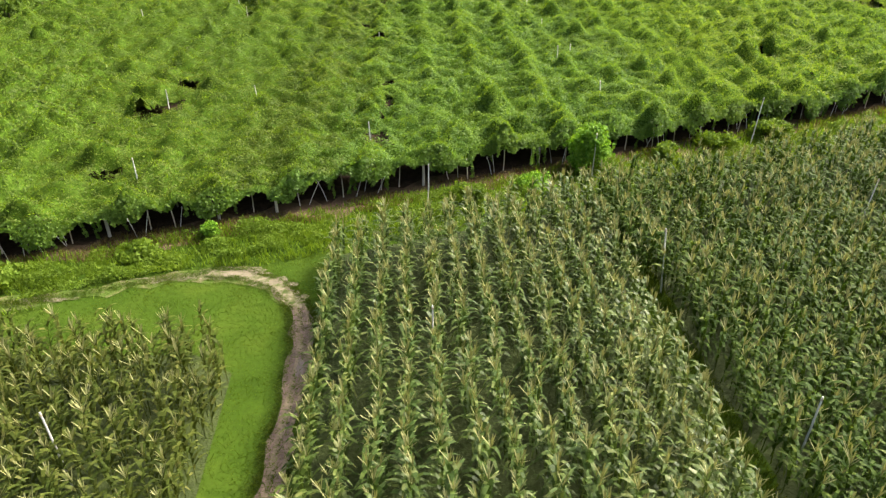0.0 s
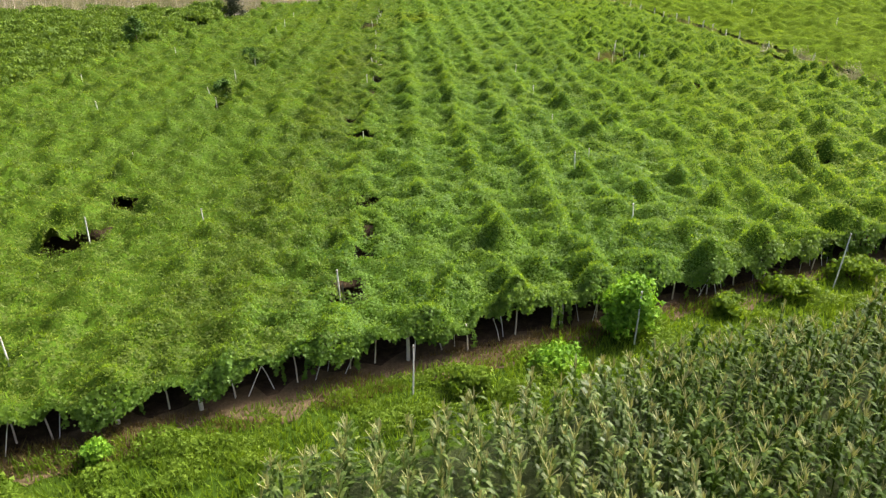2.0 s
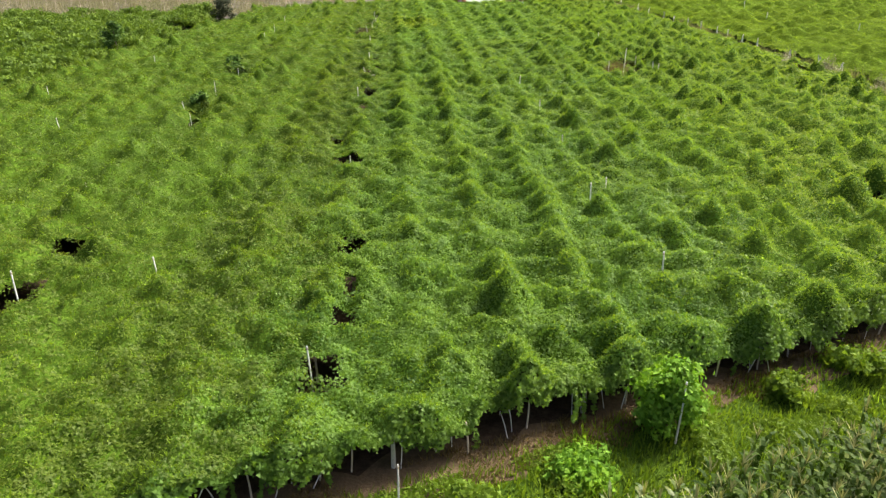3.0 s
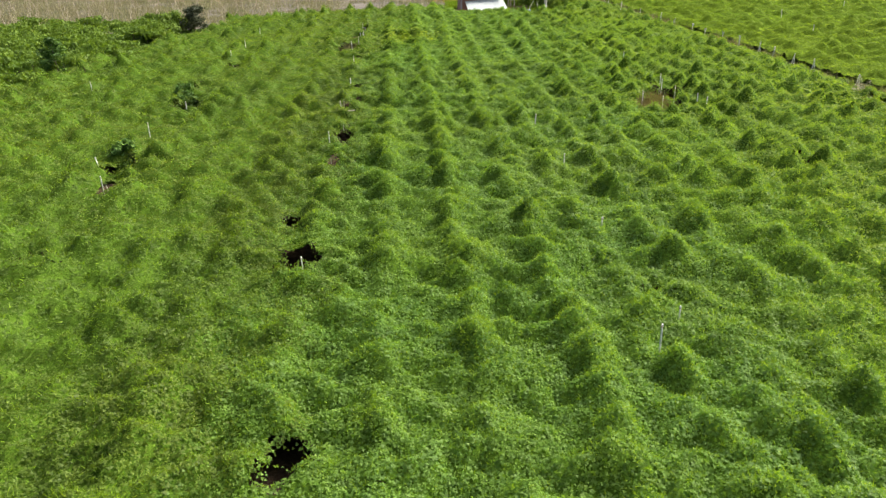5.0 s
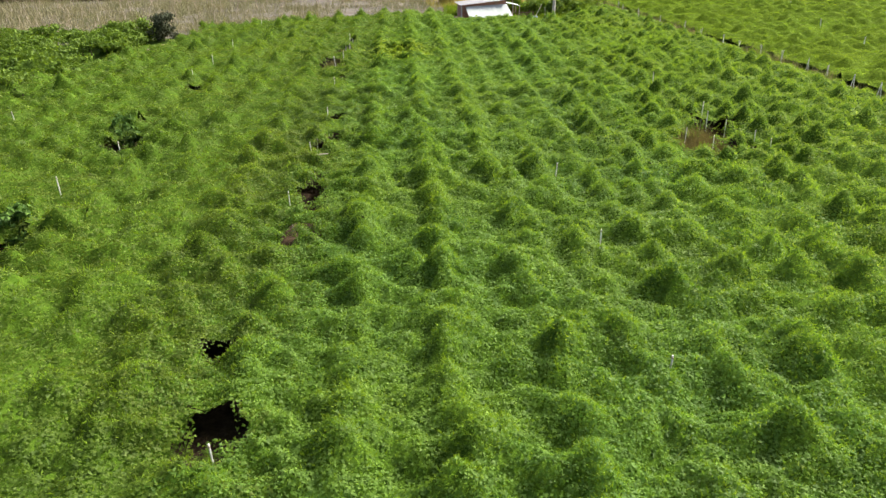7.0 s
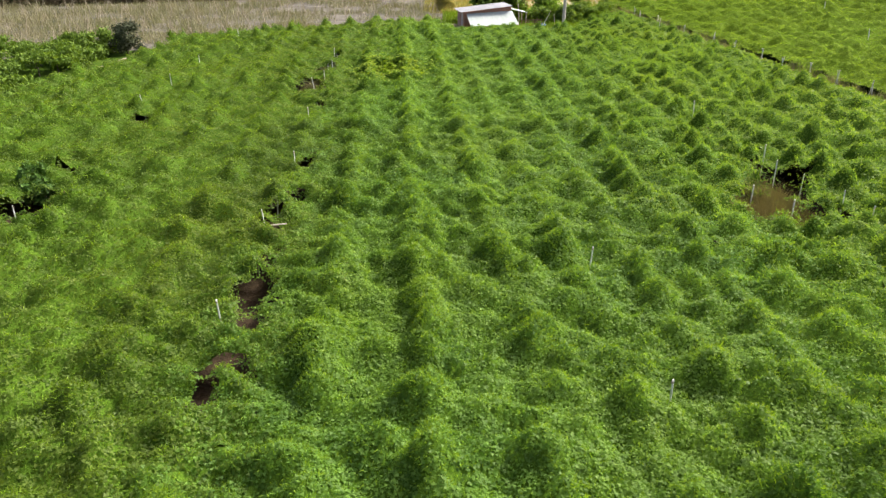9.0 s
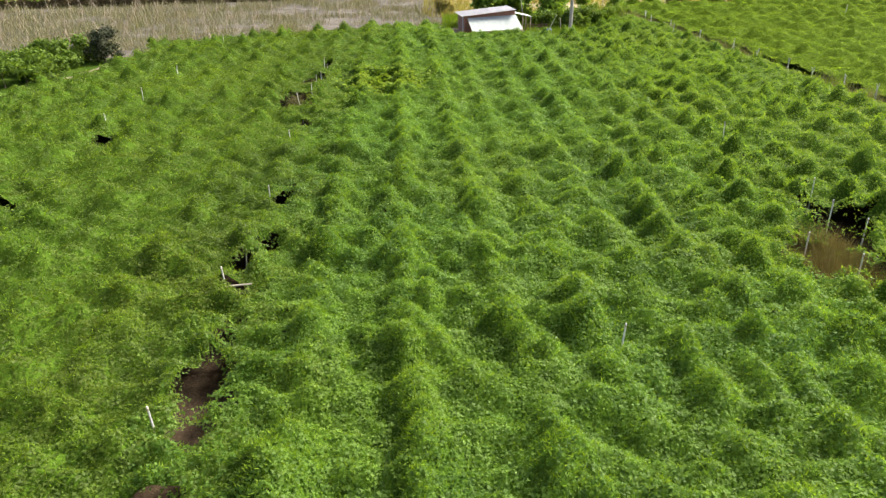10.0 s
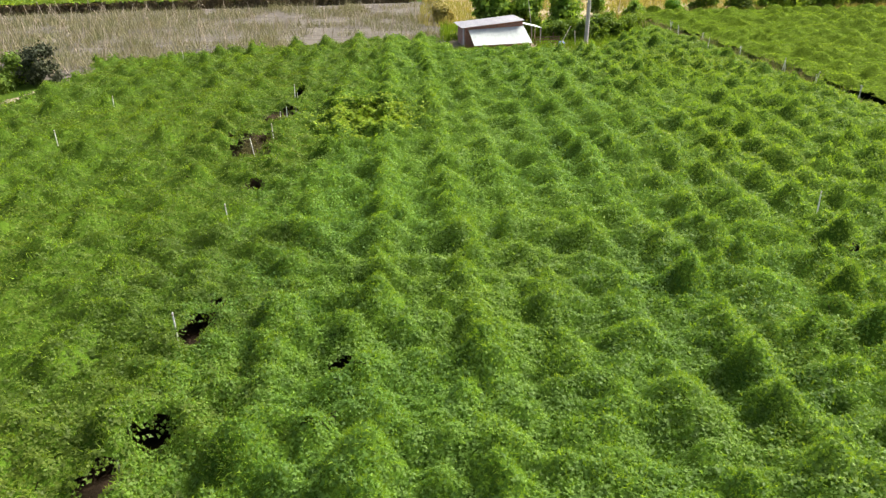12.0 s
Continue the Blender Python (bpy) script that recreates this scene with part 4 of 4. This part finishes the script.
# posts under the edge of the vine roof
x = -30.0
while x < 38:
    y = front(x) + 0.25
    lean = (rng.normal(0, 0.09), rng.normal(0.02, 0.08))
    thick = rng.random() < 0.16
    stake((x, y + rng.normal(0, 0.2), 0), 1.15, lean if not thick else (0.01, 0.0), 0.075 if thick else 0.03, PALEWOOD if not thick else CONCRETE, "trellis_post",
          "grey concrete post under the edge of the vine roof" if thick else "crooked pale pole propping the edge of the vine roof", "posts along the vine roof's edge")
    x += rng.uniform(0.8, 1.9)
for r in range(1, 4):
    x = -24.0
    while x < 34:
        stake((x + rng.normal(0, 0.3), front(x) + r * 2.6, 0), 1.0, (0, 0), 0.045, PALEWOOD, "trellis_post", "shaded pole under the vine roof", "posts under the vine roof")
        x += 2.85

for x in rng.uniform(-22, 34, 50):
    stake((x, front(x) + rng.normal(0.1, 0.2), 0), rng.uniform(0.9, 1.25), (rng.normal(0, 0.3), rng.normal(0, 0.2)), 0.016, WHITEPOST, "prop_pole", "thin crooked pale cane leaning under the vine roof", "thin canes along the vine roof's edge")

# crossed stakes along the ditch
for y in (76, 79.5, 84, 90, 93.2, 96.4, 99.8, 103.5, 107, 110.6, 114.5, 119, 124, 131, 139, 144.5, 147):
    x = float(east(y)) + rng.normal(-0.1, 0.15)
    for dx, lean in ((-0.18, 0.13), (0.22, -0.14)):
        stake((x + dx, y + rng.normal(0, 0.1), 0), rng.uniform(1.75, 2.1), (lean, rng.normal(0, 0.03)), 0.042, WHITEPOST, "ditch_stake", "weathered pale stake leaning over the ditch", "stakes along the ditch")
for x, y in ((47, 122), (60, 131), (50, 97), (66, 110), (55, 147), (44, 108), (72, 141), (47, 80)):
    stake((x, y, 0), 2.5, (rng.normal(0, 0.04), 0), 0.05, WHITEPOST, "trellis_stake", "pale stake standing out of the yellow-green vines", "stakes beyond the ditch")

grass("ditch_grass", "tall half-dry grass growing in the ditch", 300000, (26, 39, 58, 157), lambda x, y: (np.abs(x - east(y) - 0.1) < 0.6) & (vnoise(x, y, 1.5, 72) > 0.3), DRYGRASS, 1.0, 0.05, 0.6)
grass("ditch_weeds", "green weeds growing in the ditch", 160000, (26, 39, 58, 157), lambda x, y: (np.abs(x - east(y) - 0.1) < 0.75) & (vnoise(x, y, 1.5, 73) > 0.35), WEED, 0.9, 0.05, 0.6)

# a collapsed, dried-up part of the roof
def dead_vines(cx, cy, a, b, n, h):
    r, t = np.sqrt(rng.random(n)), rng.uniform(0, 6.28, n)
    x, y = cx + a * r * np.cos(t), cy + b * r * np.sin(t)
    z = h * np.exp(-(((x - cx) / a) ** 2 + ((y - cy) / b) ** 2) ** 2) * rng.uniform(0.3, 1, n) * (0.5 + vnoise(x, y, 0.4, 71)) + 0.05
    return blades(np.stack([x, y, z], 1), np.stack([0 * x, 0 * x, 1 + 0 * x], 1), 0.09, 0.9)


RUSTLEAF = leaf_material("withered_leaf", [(0.0, (0.17, 0.115, 0.045)), (0.6, (0.21, 0.15, 0.06)), (1.0, (0.24, 0.185, 0.08))], (0.9, 0.9, 0.8), 0.5, 0.2)
for cx, cy, a, b, n, h in ((-16.2, 36.0, 0.7, 0.8, 900, 0.4), (-18.2, 77.2, 0.6, 0.6, 500, 0.4)):
    tagged(quads("withered_vines", dead_vines(cx, cy, a, b, n, h), RUSTLEAF, None, 3), "heap of withered rust-brown vines in a gap of the roof", "dead vines", kind="stuff")

OLIVEDEAD = leaf_material("half_withered_leaf", [(0.0, (0.075, 0.075, 0.025)), (0.6, (0.12, 0.11, 0.04)), (1.0, (0.17, 0.15, 0.065))], (0.9, 0.95, 0.9), 0.5, 0.25)
for cx, cy, a, b2, n, h in ((-8.3, 109.8, 1.3, 1.8, 5000, 1.15), (-8.7, 104.0, 1.4, 1.9, 6000, 1.2)):
    tagged(quads("withered_vines", dead_vines(cx, cy, a, b2, n, h), OLIVEDEAD, None, 3), "half-withered olive-brown vines sagging in a gap", "dead vines", kind="stuff")

TANLEAF = leaf_material("tan_dead_stem", [(0.0, (0.120, 0.095, 0.044)), (0.6, (0.160, 0.133, 0.061)), (1.0, (0.200, 0.180, 0.094))], (0.9, 0.95, 0.85), 0.5, 0.3)
grass("withered_vines", "thicket of withered rust-tan vines in a gap of the roof", 42000, (15.0, 18.4, 74.7, 80.7), lambda x, y: np.hypot((x - 16.7) / 1.5, (y - 77.6) / 2.8) + 0.4 * (vnoise(x, y, 0.6, 74) - 0.5) < 1, TANLEAF, 1.0, 0.022, 0.7)

PALEDEAD = leaf_material("bleached_leaf", [(0.0, (0.16, 0.15, 0.10)), (0.6, (0.27, 0.26, 0.19)), (1.0, (0.38, 0.36, 0.29))], (0.9, 0.95, 0.9), 0.5, 0.25)
for cx, cy, a, b2, n, h in ((35.6, 75.9, 1.4, 1.0, 3000, 2.0), (35.8, 67.9, 1.3, 1.2, 3000, 2.0), (35.5, 61.2, 1.2, 1.0, 2500, 2.0), (34.0, 80.2, 1.0, 0.8, 2000, 2.0)):
    tagged(quads("withered_vines", dead_vines(cx, cy, a, b2, n, h), PALEDEAD, None, 3), "bleached grey-brown dead vines beside the ditch", "dead vines", kind="stuff")

# ---------------------------------------------------------------- fallow field of bare stakes
sheet_poly("fallow_field", [(-95, 106), (-38, 126.6), (-3, 141.1), (2.6, 140.6), (3.0, 188.5), (-95, 169)], 0.018, FALLOW, "grey-brown fallow soil with stripes of dry residue", "soil")


def furrows():
    """Low ridges of pale dry residue running across the fallow field."""
    v, f = [], []
    y = 128.0
    while y < 192:
        xs = np.arange(-90, 2.2, 1.5)
        off = 0.045 * xs
        w = 0.33
        yy = y + off + 0.15 * (vnoise(xs, xs * 0 + y, 4, 41) - 0.5)
        ok = yy > np.interp(xs, [-95, -38, -3, 3], [107, 127.4, 141.8, 141.2]) + 0.4
        ok &= yy < 186.3 + 0.2 * xs
        ww = w * (0.6 + 0.8 * vnoise(xs, xs * 0 + y, 3, 42))
        for i in range(len(xs) - 1):
            if ok[i] and ok[i + 1] and vnoise(xs[i], y, 2.5, 43) > 0.22:
                b = len(v)
                for x, c, q in ((xs[i], yy[i], ww[i]), (xs[i + 1], yy[i + 1], ww[i + 1])):
                    v += [(x, c - q, 0.02), (x, c, 0.2), (x, c + q, 0.02)]
                f += [(b, b + 3, b + 4, b + 1), (b + 1, b + 4, b + 5, b + 2)]
        y += 1.75
    return v, f


v, f = furrows()
PALERES = plain_material("pale_residue", [(0.3, (0.125, 0.113, 0.092)), (0.7, (0.20, 0.182, 0.15))], 0.6, 0.9, 0.6, 6)
tagged(mesh_np("furrow_ridges", v, f, PALERES), "low pale ridges of dry crop residue in rows", "furrows", kind="stuff")


def in_fallow(x, y):
    return (y > np.interp(x, [-95, -38, -3, 3], [107, 127.4, 141.8, 141.2]) + 0.4) & (y < 186.3 + 0.2 * x) & (x < 2.2)


def patchy(x, y):
    return in_fallow(x, y) & (vnoise(x, y, 3.5, 45) + 0.012 * np.clip(-x - 8, 0, 40) - 0.03 > 0.55)


grass("dry_weeds", "dry grey-brown weeds on the fallow field", 70000, (-92, 2, 126, 184), patchy, DRYGRASS, 0.75, 0.03, 0.7)
grass("thin_weeds", "thin grey dry weeds on the fallow field", 24000, (-92, 2, 126, 184), lambda x, y: patchy(x, y) & (vnoise(x, y, 5, 46) > 0.45), DRYGRASS, 1.2, 0.035, 0.6)


def dry_frame(seed):
    """Bare canes crossing near their tops, some with a cane laid across."""
    r = random.Random(seed)
    root = tagged(new("stake_frame"), "crossed bundle of thin bare dry canes on fallow soil", "stakes", "bare cane frames")
    turn, h = r.uniform(0, 3.14), r.uniform(1.7, 2.5)
    for side in (-1, 1) if seed % 3 else (-1, 1, 0):
        foot, over = side * r.uniform(0.5, 1.0), r.uniform(0.1, 0.35)
        p = Vector((foot * math.cos(turn), foot * math.sin(turn), -0.05)) if side else Vector((0.5 * math.sin(turn), -0.5 * math.cos(turn), -0.05))
        q = Vector((-over * p.x, -over * p.y, h * r.uniform(0.85, 1.1)))
        m = (p + q) / 2 + Vector((r.uniform(-0.09, 0.09), r.uniform(-0.09, 0.09), 0))
        part("cane", add_rod(bmesh.new(), [p, m, q], [0.03, 0.026, 0.02], 5), DRYWOOD, root)
    if seed % 2:
        c, d = 0.8 * math.cos(turn), 0.8 * math.sin(turn)
        part("cane", add_rod(bmesh.new(), [(-c, -d, 0.9), (0, 0, h * 0.62), (0.7 * c, 0.7 * d, h * 0.7)], [0.02, 0.018, 0.014], 5), DRYWOOD, root)
    return root


frames_made = [dry_frame(s) for s in range(6)]
count = 0
for j in range(12):
    for i in range(27):
        x = -88 + i * 3.4 + rng.normal(0, 0.5) + (j % 2) * 1.7
        y = 129 + j * 5.0 + 0.045 * x + 2.5 + rng.normal(0, 0.5)
        if in_fallow(x, y) and y < 186 and count < 230:
            m = pose(x, y, 0, 0, 0, rng.uniform(0, 360))
            if count < 6:
                frames_made[count].matrix_basis = m
            else:
                copy_thing(frames_made[count % 6], m @ Matrix.Scale(rng.uniform(0.8, 1.15), 4))
            count += 1

# ---------------------------------------------------------------- behind the house
sheet_poly("straw_ground", [(3.0, 158), (140, 166), (160, 260), (0, 260)], 0.02, STRAW, "golden dry straw field behind the farm", "field")
grass("golden_grass", "tall golden dry grass behind the farm", 30000, (-1, 75, 157, 205), lambda x, y: (y > 158 + 0.06 * (x - 3)) & (vnoise(x, y, 6, 48) > 0.35), GOLD, 0.8, 0.07, 0.5)
yard = sheet_poly("yard", [(3.0, 133), (20, 133), (21, 157), (3.2, 157)], 0.022, DIRT, "trodden earth yard around the shed", "yard")
grass("yard_grass", "rough green grass around the shed", 26000, (2, 32, 132, 160), lambda x, y: (y > 147) | (x > 12.5) | (y < 141), WEED, 0.55, 0.05, 0.5)
for x, y, h, w, m, lab in ((8.0, 150.8, 5.8, 5.4, MIDLEAF, "dark green broad tree behind the shed"), (12.2, 151.8, 5.6, 5.0, MIDLEAF, "dark green broad tree behind the shed"), 
                           (16.8, 151.5, 4.9, 4.4, MIDLEAF, "dense dark conical tree beside the shed"), (15.6, 147.5, 1.9, 3.0, TREELEAF, "rounded green bush beside the shed"), (18.8, 147.0, 2.2, 3.0, TREELEAF, "rounded green bush by the pole"),
                           (21.0, 150.0, 2.0, 3.0, TREELEAF, "rounded green bush by the pole"), (28.8, 163.5, 2.4, 3.0, MIDLEAF, "dark rounded bush at the field's end"), (34.2, 163.2, 2.6, 3.4, FRESH, "yellow-green rounded bush at the field's end"), (24.5, 168, 3.5, 2.6, MIDLEAF, "dark bush in the straw field"),
                           (2.2, 163.5, 2.2, 3.2, GOLD, "golden yellow dried shrub beside the fallow field"), (46.0, 170.5, 3.4, 3.4, TREELEAF, "green tree at the far field's end"), (53.0, 172, 5.5, 6.0, MIDLEAF, "dark tree in the hedgerow"), (60.0, 173, 5.5, 6.5, MIDLEAF, "dark tree in the hedgerow"),
                           (41.0, 171, 5.0, 4.0, TREELEAF, "green tree at the far field's end"), (68.0, 176, 5.0, 6.0, TREELEAF, "green tree in the hedgerow"), (76.0, 176, 5.0, 6.0, MIDLEAF, "dark tree in the hedgerow")):
    tree("tree" if h > 3 else "bush", lab, "tree" if h > 3 else "bush", (x, y, 0), h, w, m, 0.03 * h, 30, 150, 0.085 * w, 0.12, 0.9, "trees and bushes behind the farm")
for x, y, h, w in ((14.2, 147.0, 1.8, 2.6), (17.2, 149.0, 2.0, 3.0), (20.2, 146.5, 1.6, 2.8), (22.5, 148.5, 1.7, 3.0), (24.5, 151.5, 1.8, 3.2), (21.5, 153.5, 1.8, 3.2), (26.5, 155.5, 1.8, 3.2), (18.6, 154.0, 1.8, 3.0), (23.8, 157.0, 1.7, 3.0)):
    tree("bush", "rounded fresh-green bush in the rough grass by the farm", "bush", (x, y, 0), h, w, WEED, 0.05, 20, 110, 0.22, 0.1, 0.9, "trees and bushes behind the farm")
# wooded bank at the far side of the straw field
for k in range(26):
    x = -4 + k * 5.2 + rng.normal(0, 1)
    tree("tree", "green broadleaf tree in the far wooded bank", "tree", (x, 196 + 0.06 * x + rng.normal(0, 2), 0), rng.uniform(4.5, 7), rng.uniform(5, 7), TREELEAF if k % 3 else DARKLEAF, 0.15, 20, 80, 0.6, 0.1, 0.9, "far wooded bank")


# ---------------------------------------------------------------- the shed
def corrugated(bm, p00, p10, p01, p11, waves=24, deep=0.022, thick=0.012):
    """A corrugated sheet between four corners, waves running from the first to the second."""
    p00, p10, p01, p11 = (Vector(p) for p in (p00, p10, p01, p11))
    up = (p10 - p00).cross(p01 - p00).normalized()
    n = waves * 4
    rows = []
    for k in range(n + 1):
        u = k / n
        d = up * (deep * math.sin(2 * math.pi * waves * u))
        a, b = p00.lerp(p10, u) + d, p01.lerp(p11, u) + d
        rows.append([bm.verts.new(q) for q in (a, b, b - up * thick, a - up * thick)])
    for a, b in zip(rows, rows[1:]):
        for k in range(4):
            bm.faces.new((a[k], b[k], b[(k + 1) % 4], a[(k + 1) % 4]))
    bm.faces.new(rows[0])
    bm.faces.new(rows[-1][::-1])
    return bm


def shed():
    root = tagged(new("shed"), "small red-brick farm shed with grey sheet roof and white lean-to", "shed")
    W, D, HL, HR, T = 6.5, 4.0, 2.1, 2.65, 0.14
    top = lambda x: HL + (HR - HL) * x / W

    def wall(name, x0, x1, y0, y1, holes=()):
        bm = bmesh.new()
        v = [bm.verts.new(p) for p in ((x0, y0, 0), (x1, y0, 0), (x1, y1, 0), (x0, y1, 0), (x0, y0, top(x0)), (x1, y0, top(x1)), (x1, y1, top(x1)), (x0, y1, top(x0)))]
        for q in ((3, 2, 1, 0), (4, 5, 6, 7), (0, 1, 5, 4), (1, 2, 6, 5), (2, 3, 7, 6), (3, 0, 4, 7)):
            bm.faces.new([v[k] for k in q])
        return part(name, bm, BRICK, root, "red brick wall")

    wall("front_wall", 0, W, 0, T)
    wall("back_wall", 0, W, D - T, D)
    wall("side_wall", W - T, W, T, D - T)
    # the west wall stands in two pieces with a doorway between
    wall("side_wall", 0, T, T, 0.7)
    wall("side_wall", 0, T, 1.55, D - T)
    bm = add_box(bmesh.new(), (0.0, 0.7, 1.95), (T, 1.55, 2.1))
    part("lintel", bm, CONCRETE, root, "pale concrete lintel")
    bm = add_box(bmesh.new(), (0.03, 0.72, 0.0), (0.08, 1.53, 1.94), bevel=0.01)
    door = part("door", bm, WHITEPOST, root, "pale painted plank door")
    part("door_handle", add_box(bmesh.new(), (0.0, 0.8, 0.95), (0.03, 0.84, 1.1), bevel=0.008), DARKWOOD, door)
    bm = bmesh.new()
    corrugated(bm, (-0.45, -0.3, top(-0.45) + 0.08), (-0.45, D + 0.4, top(-0.45) + 0.08), (W + 0.15, -0.3, top(W + 0.15) + 0.08), (W + 0.15, D + 0.4, top(W + 0.15) + 0.08), 22)
    part("roof", bm, SHEET, root, "pale grey corrugated sheet roof")
    for k in range(4):
        y = 0.15 + k * 1.2
        bm = bmesh.new()
        m = Matrix.Translation((W / 2, y, (HL + HR) / 2 + 0.005)) @ Matrix.Rotation(-math.atan2(HR - HL, W), 4, "Y")
        add_box(bm, (-W / 2 - 0.3, -0.04, -0.03), (W / 2 + 0.1, 0.04, 0.03), m)
        part("rafter", bm, DARKWOOD, root)
    bm = bmesh.new()
    corrugated(bm, (0.35, -0.03, 1.9), (6.6, -0.03, 2.12), (0.6, -1.95, 0.5), (7.1, -1.95, 0.6), 9, 0.004)
    part("lean_to_roof", bm, WHITESHEET, root, "white sheet lean-to roof sloping to the front")
    for x in (0.7, 2.8, 4.9, 6.95):
        part("lean_to_post", add_box(bmesh.new(), (x - 0.04, -1.86, 0), (x + 0.04, -1.78, 0.52), bevel=0.008), DARKWOOD, root)
    bm = bmesh.new()
    corrugated(bm, (6.55, 0.3, 2.3), (6.55, 2.6, 2.3), (8.9, 0.3, 1.75), (8.9, 2.6, 1.75), 8, 0.02)
    part("porch_roof", bm, WHITESHEET, root, "small white sheet porch roof")
    for x, y in ((8.75, 0.4), (8.75, 2.5), (7.7, 0.4)):
        part("porch_post", add_box(bmesh.new(), (x - 0.05, y - 0.05, 0), (x + 0.05, y + 0.05, 1.75 + (8.9 - x) * 0.23), bevel=0.01), PALEWOOD, root)
    root.matrix_basis = pose(4.75, 142.6, 0, 0, 0, 10)
    return root


shed()


def fence(at, turn, length, height, label):
    root = tagged(new("fence"), label, "fence")
    n = int(length / 0.9)
    for k in range(n + 1):
        part("post", add_box(bmesh.new(), (k * 0.9 - 0.04, -0.04, -0.05), (k * 0.9 + 0.04, 0.04, height), bevel=0.008), DARKWOOD, root)
    for z in (0.3, 0.62, height - 0.1):
        part("rail", add_box(bmesh.new(), (-0.1, -0.075, z - 0.05), (n * 0.9 + 0.1, -0.045, z + 0.05), bevel=0.006), DARKWOOD, root)
    root.matrix_basis = pose(*at, 0, 0, turn)


fence((12.6, 143.6, 0), 6, 3.0, 1.0, "low red-brown timber pen beside the shed")
fence((15.0, 146.2, 0), 85, 2.7, 1.0, "low red-brown timber pen rail beside the shed")
tarp = bmesh.new()
bmesh.ops.create_icosphere(tarp, subdivisions=3, radius=0.5)
for vert in tarp.verts:
    vert.co.x *= 1.3
    vert.co.z = max(vert.co.z * 0.8, -0.3) + 0.3 + 0.08 * noise.noise(vert.co * 4)
bag = tagged(part("tarp_heap", tarp, BLUEBAG, None), "crumpled blue tarpaulin heap beside the pen", "tarpaulin")
bag.scale = (0.7, 0.7, 0.6)
bag.location = (15.6, 144.0, 0)
stake((15.3, 143.2, 0), 2.1, (0.55, 0.1), 0.05, PALEWOOD, "leaning_pole", "pale pole leaning beside the pen", "poles by the shed")
stake((17.0, 143.0, 0), 1.7, (-0.1, 0.0), 0.05, PALEWOOD, "leaning_pole", "short pale pole by the utility pole", "poles by the shed")
stake((13.0, 149.0, 0), 4.4, (-0.16, 0.0), 0.05, PALEWOOD, "yard_lamp_pole", "thin slanting pale pole behind the shed", "poles by the shed")
stake((27.6, 168.0, 0), 6.0, (0.12, 0.0), 0.08, PALEWOOD, "slanting_pole", "slanting grey pole in the straw field", "poles by the shed")


def utility_pole():
    root = tagged(new("utility_pole"), "tall tapered grey concrete utility pole by the shed", "utility pole")
    bm = bmesh.new()
    add_rod(bm, [(0, 0, -0.2), (0.02, 0, 3.0), (0.02, 0, 8.5)], [0.24, 0.21, 0.15], 14)
    part("shaft", bm, CONCRETE, root)
    for z in (4.6, 7.6):
        bm = bmesh.new()
        add_rod(bm, [(0.02, 0, z), (0.02, 0, z + 0.12)], [0.225 - 0.008 * z, 0.225 - 0.008 * z], 14)
        part("band", bm, WHITEPOST, root, "pale metal band")
    part("crossarm", add_box(bmesh.new(), (-0.8, -0.06, 8.0), (0.85, 0.06, 8.12), bevel=0.01), DARKWOOD, root)
    for x in (-0.7, 0.0, 0.75):
        bm = bmesh.new()
        add_rod(bm, [(x, 0, 8.12), (x, 0, 8.2), (x, 0, 8.28)], [0.04, 0.06, 0.03], 8)
        part("insulator", bm, WHITEPOST, root)
    root.location = (18.15, 142.9, 0)


utility_pole()
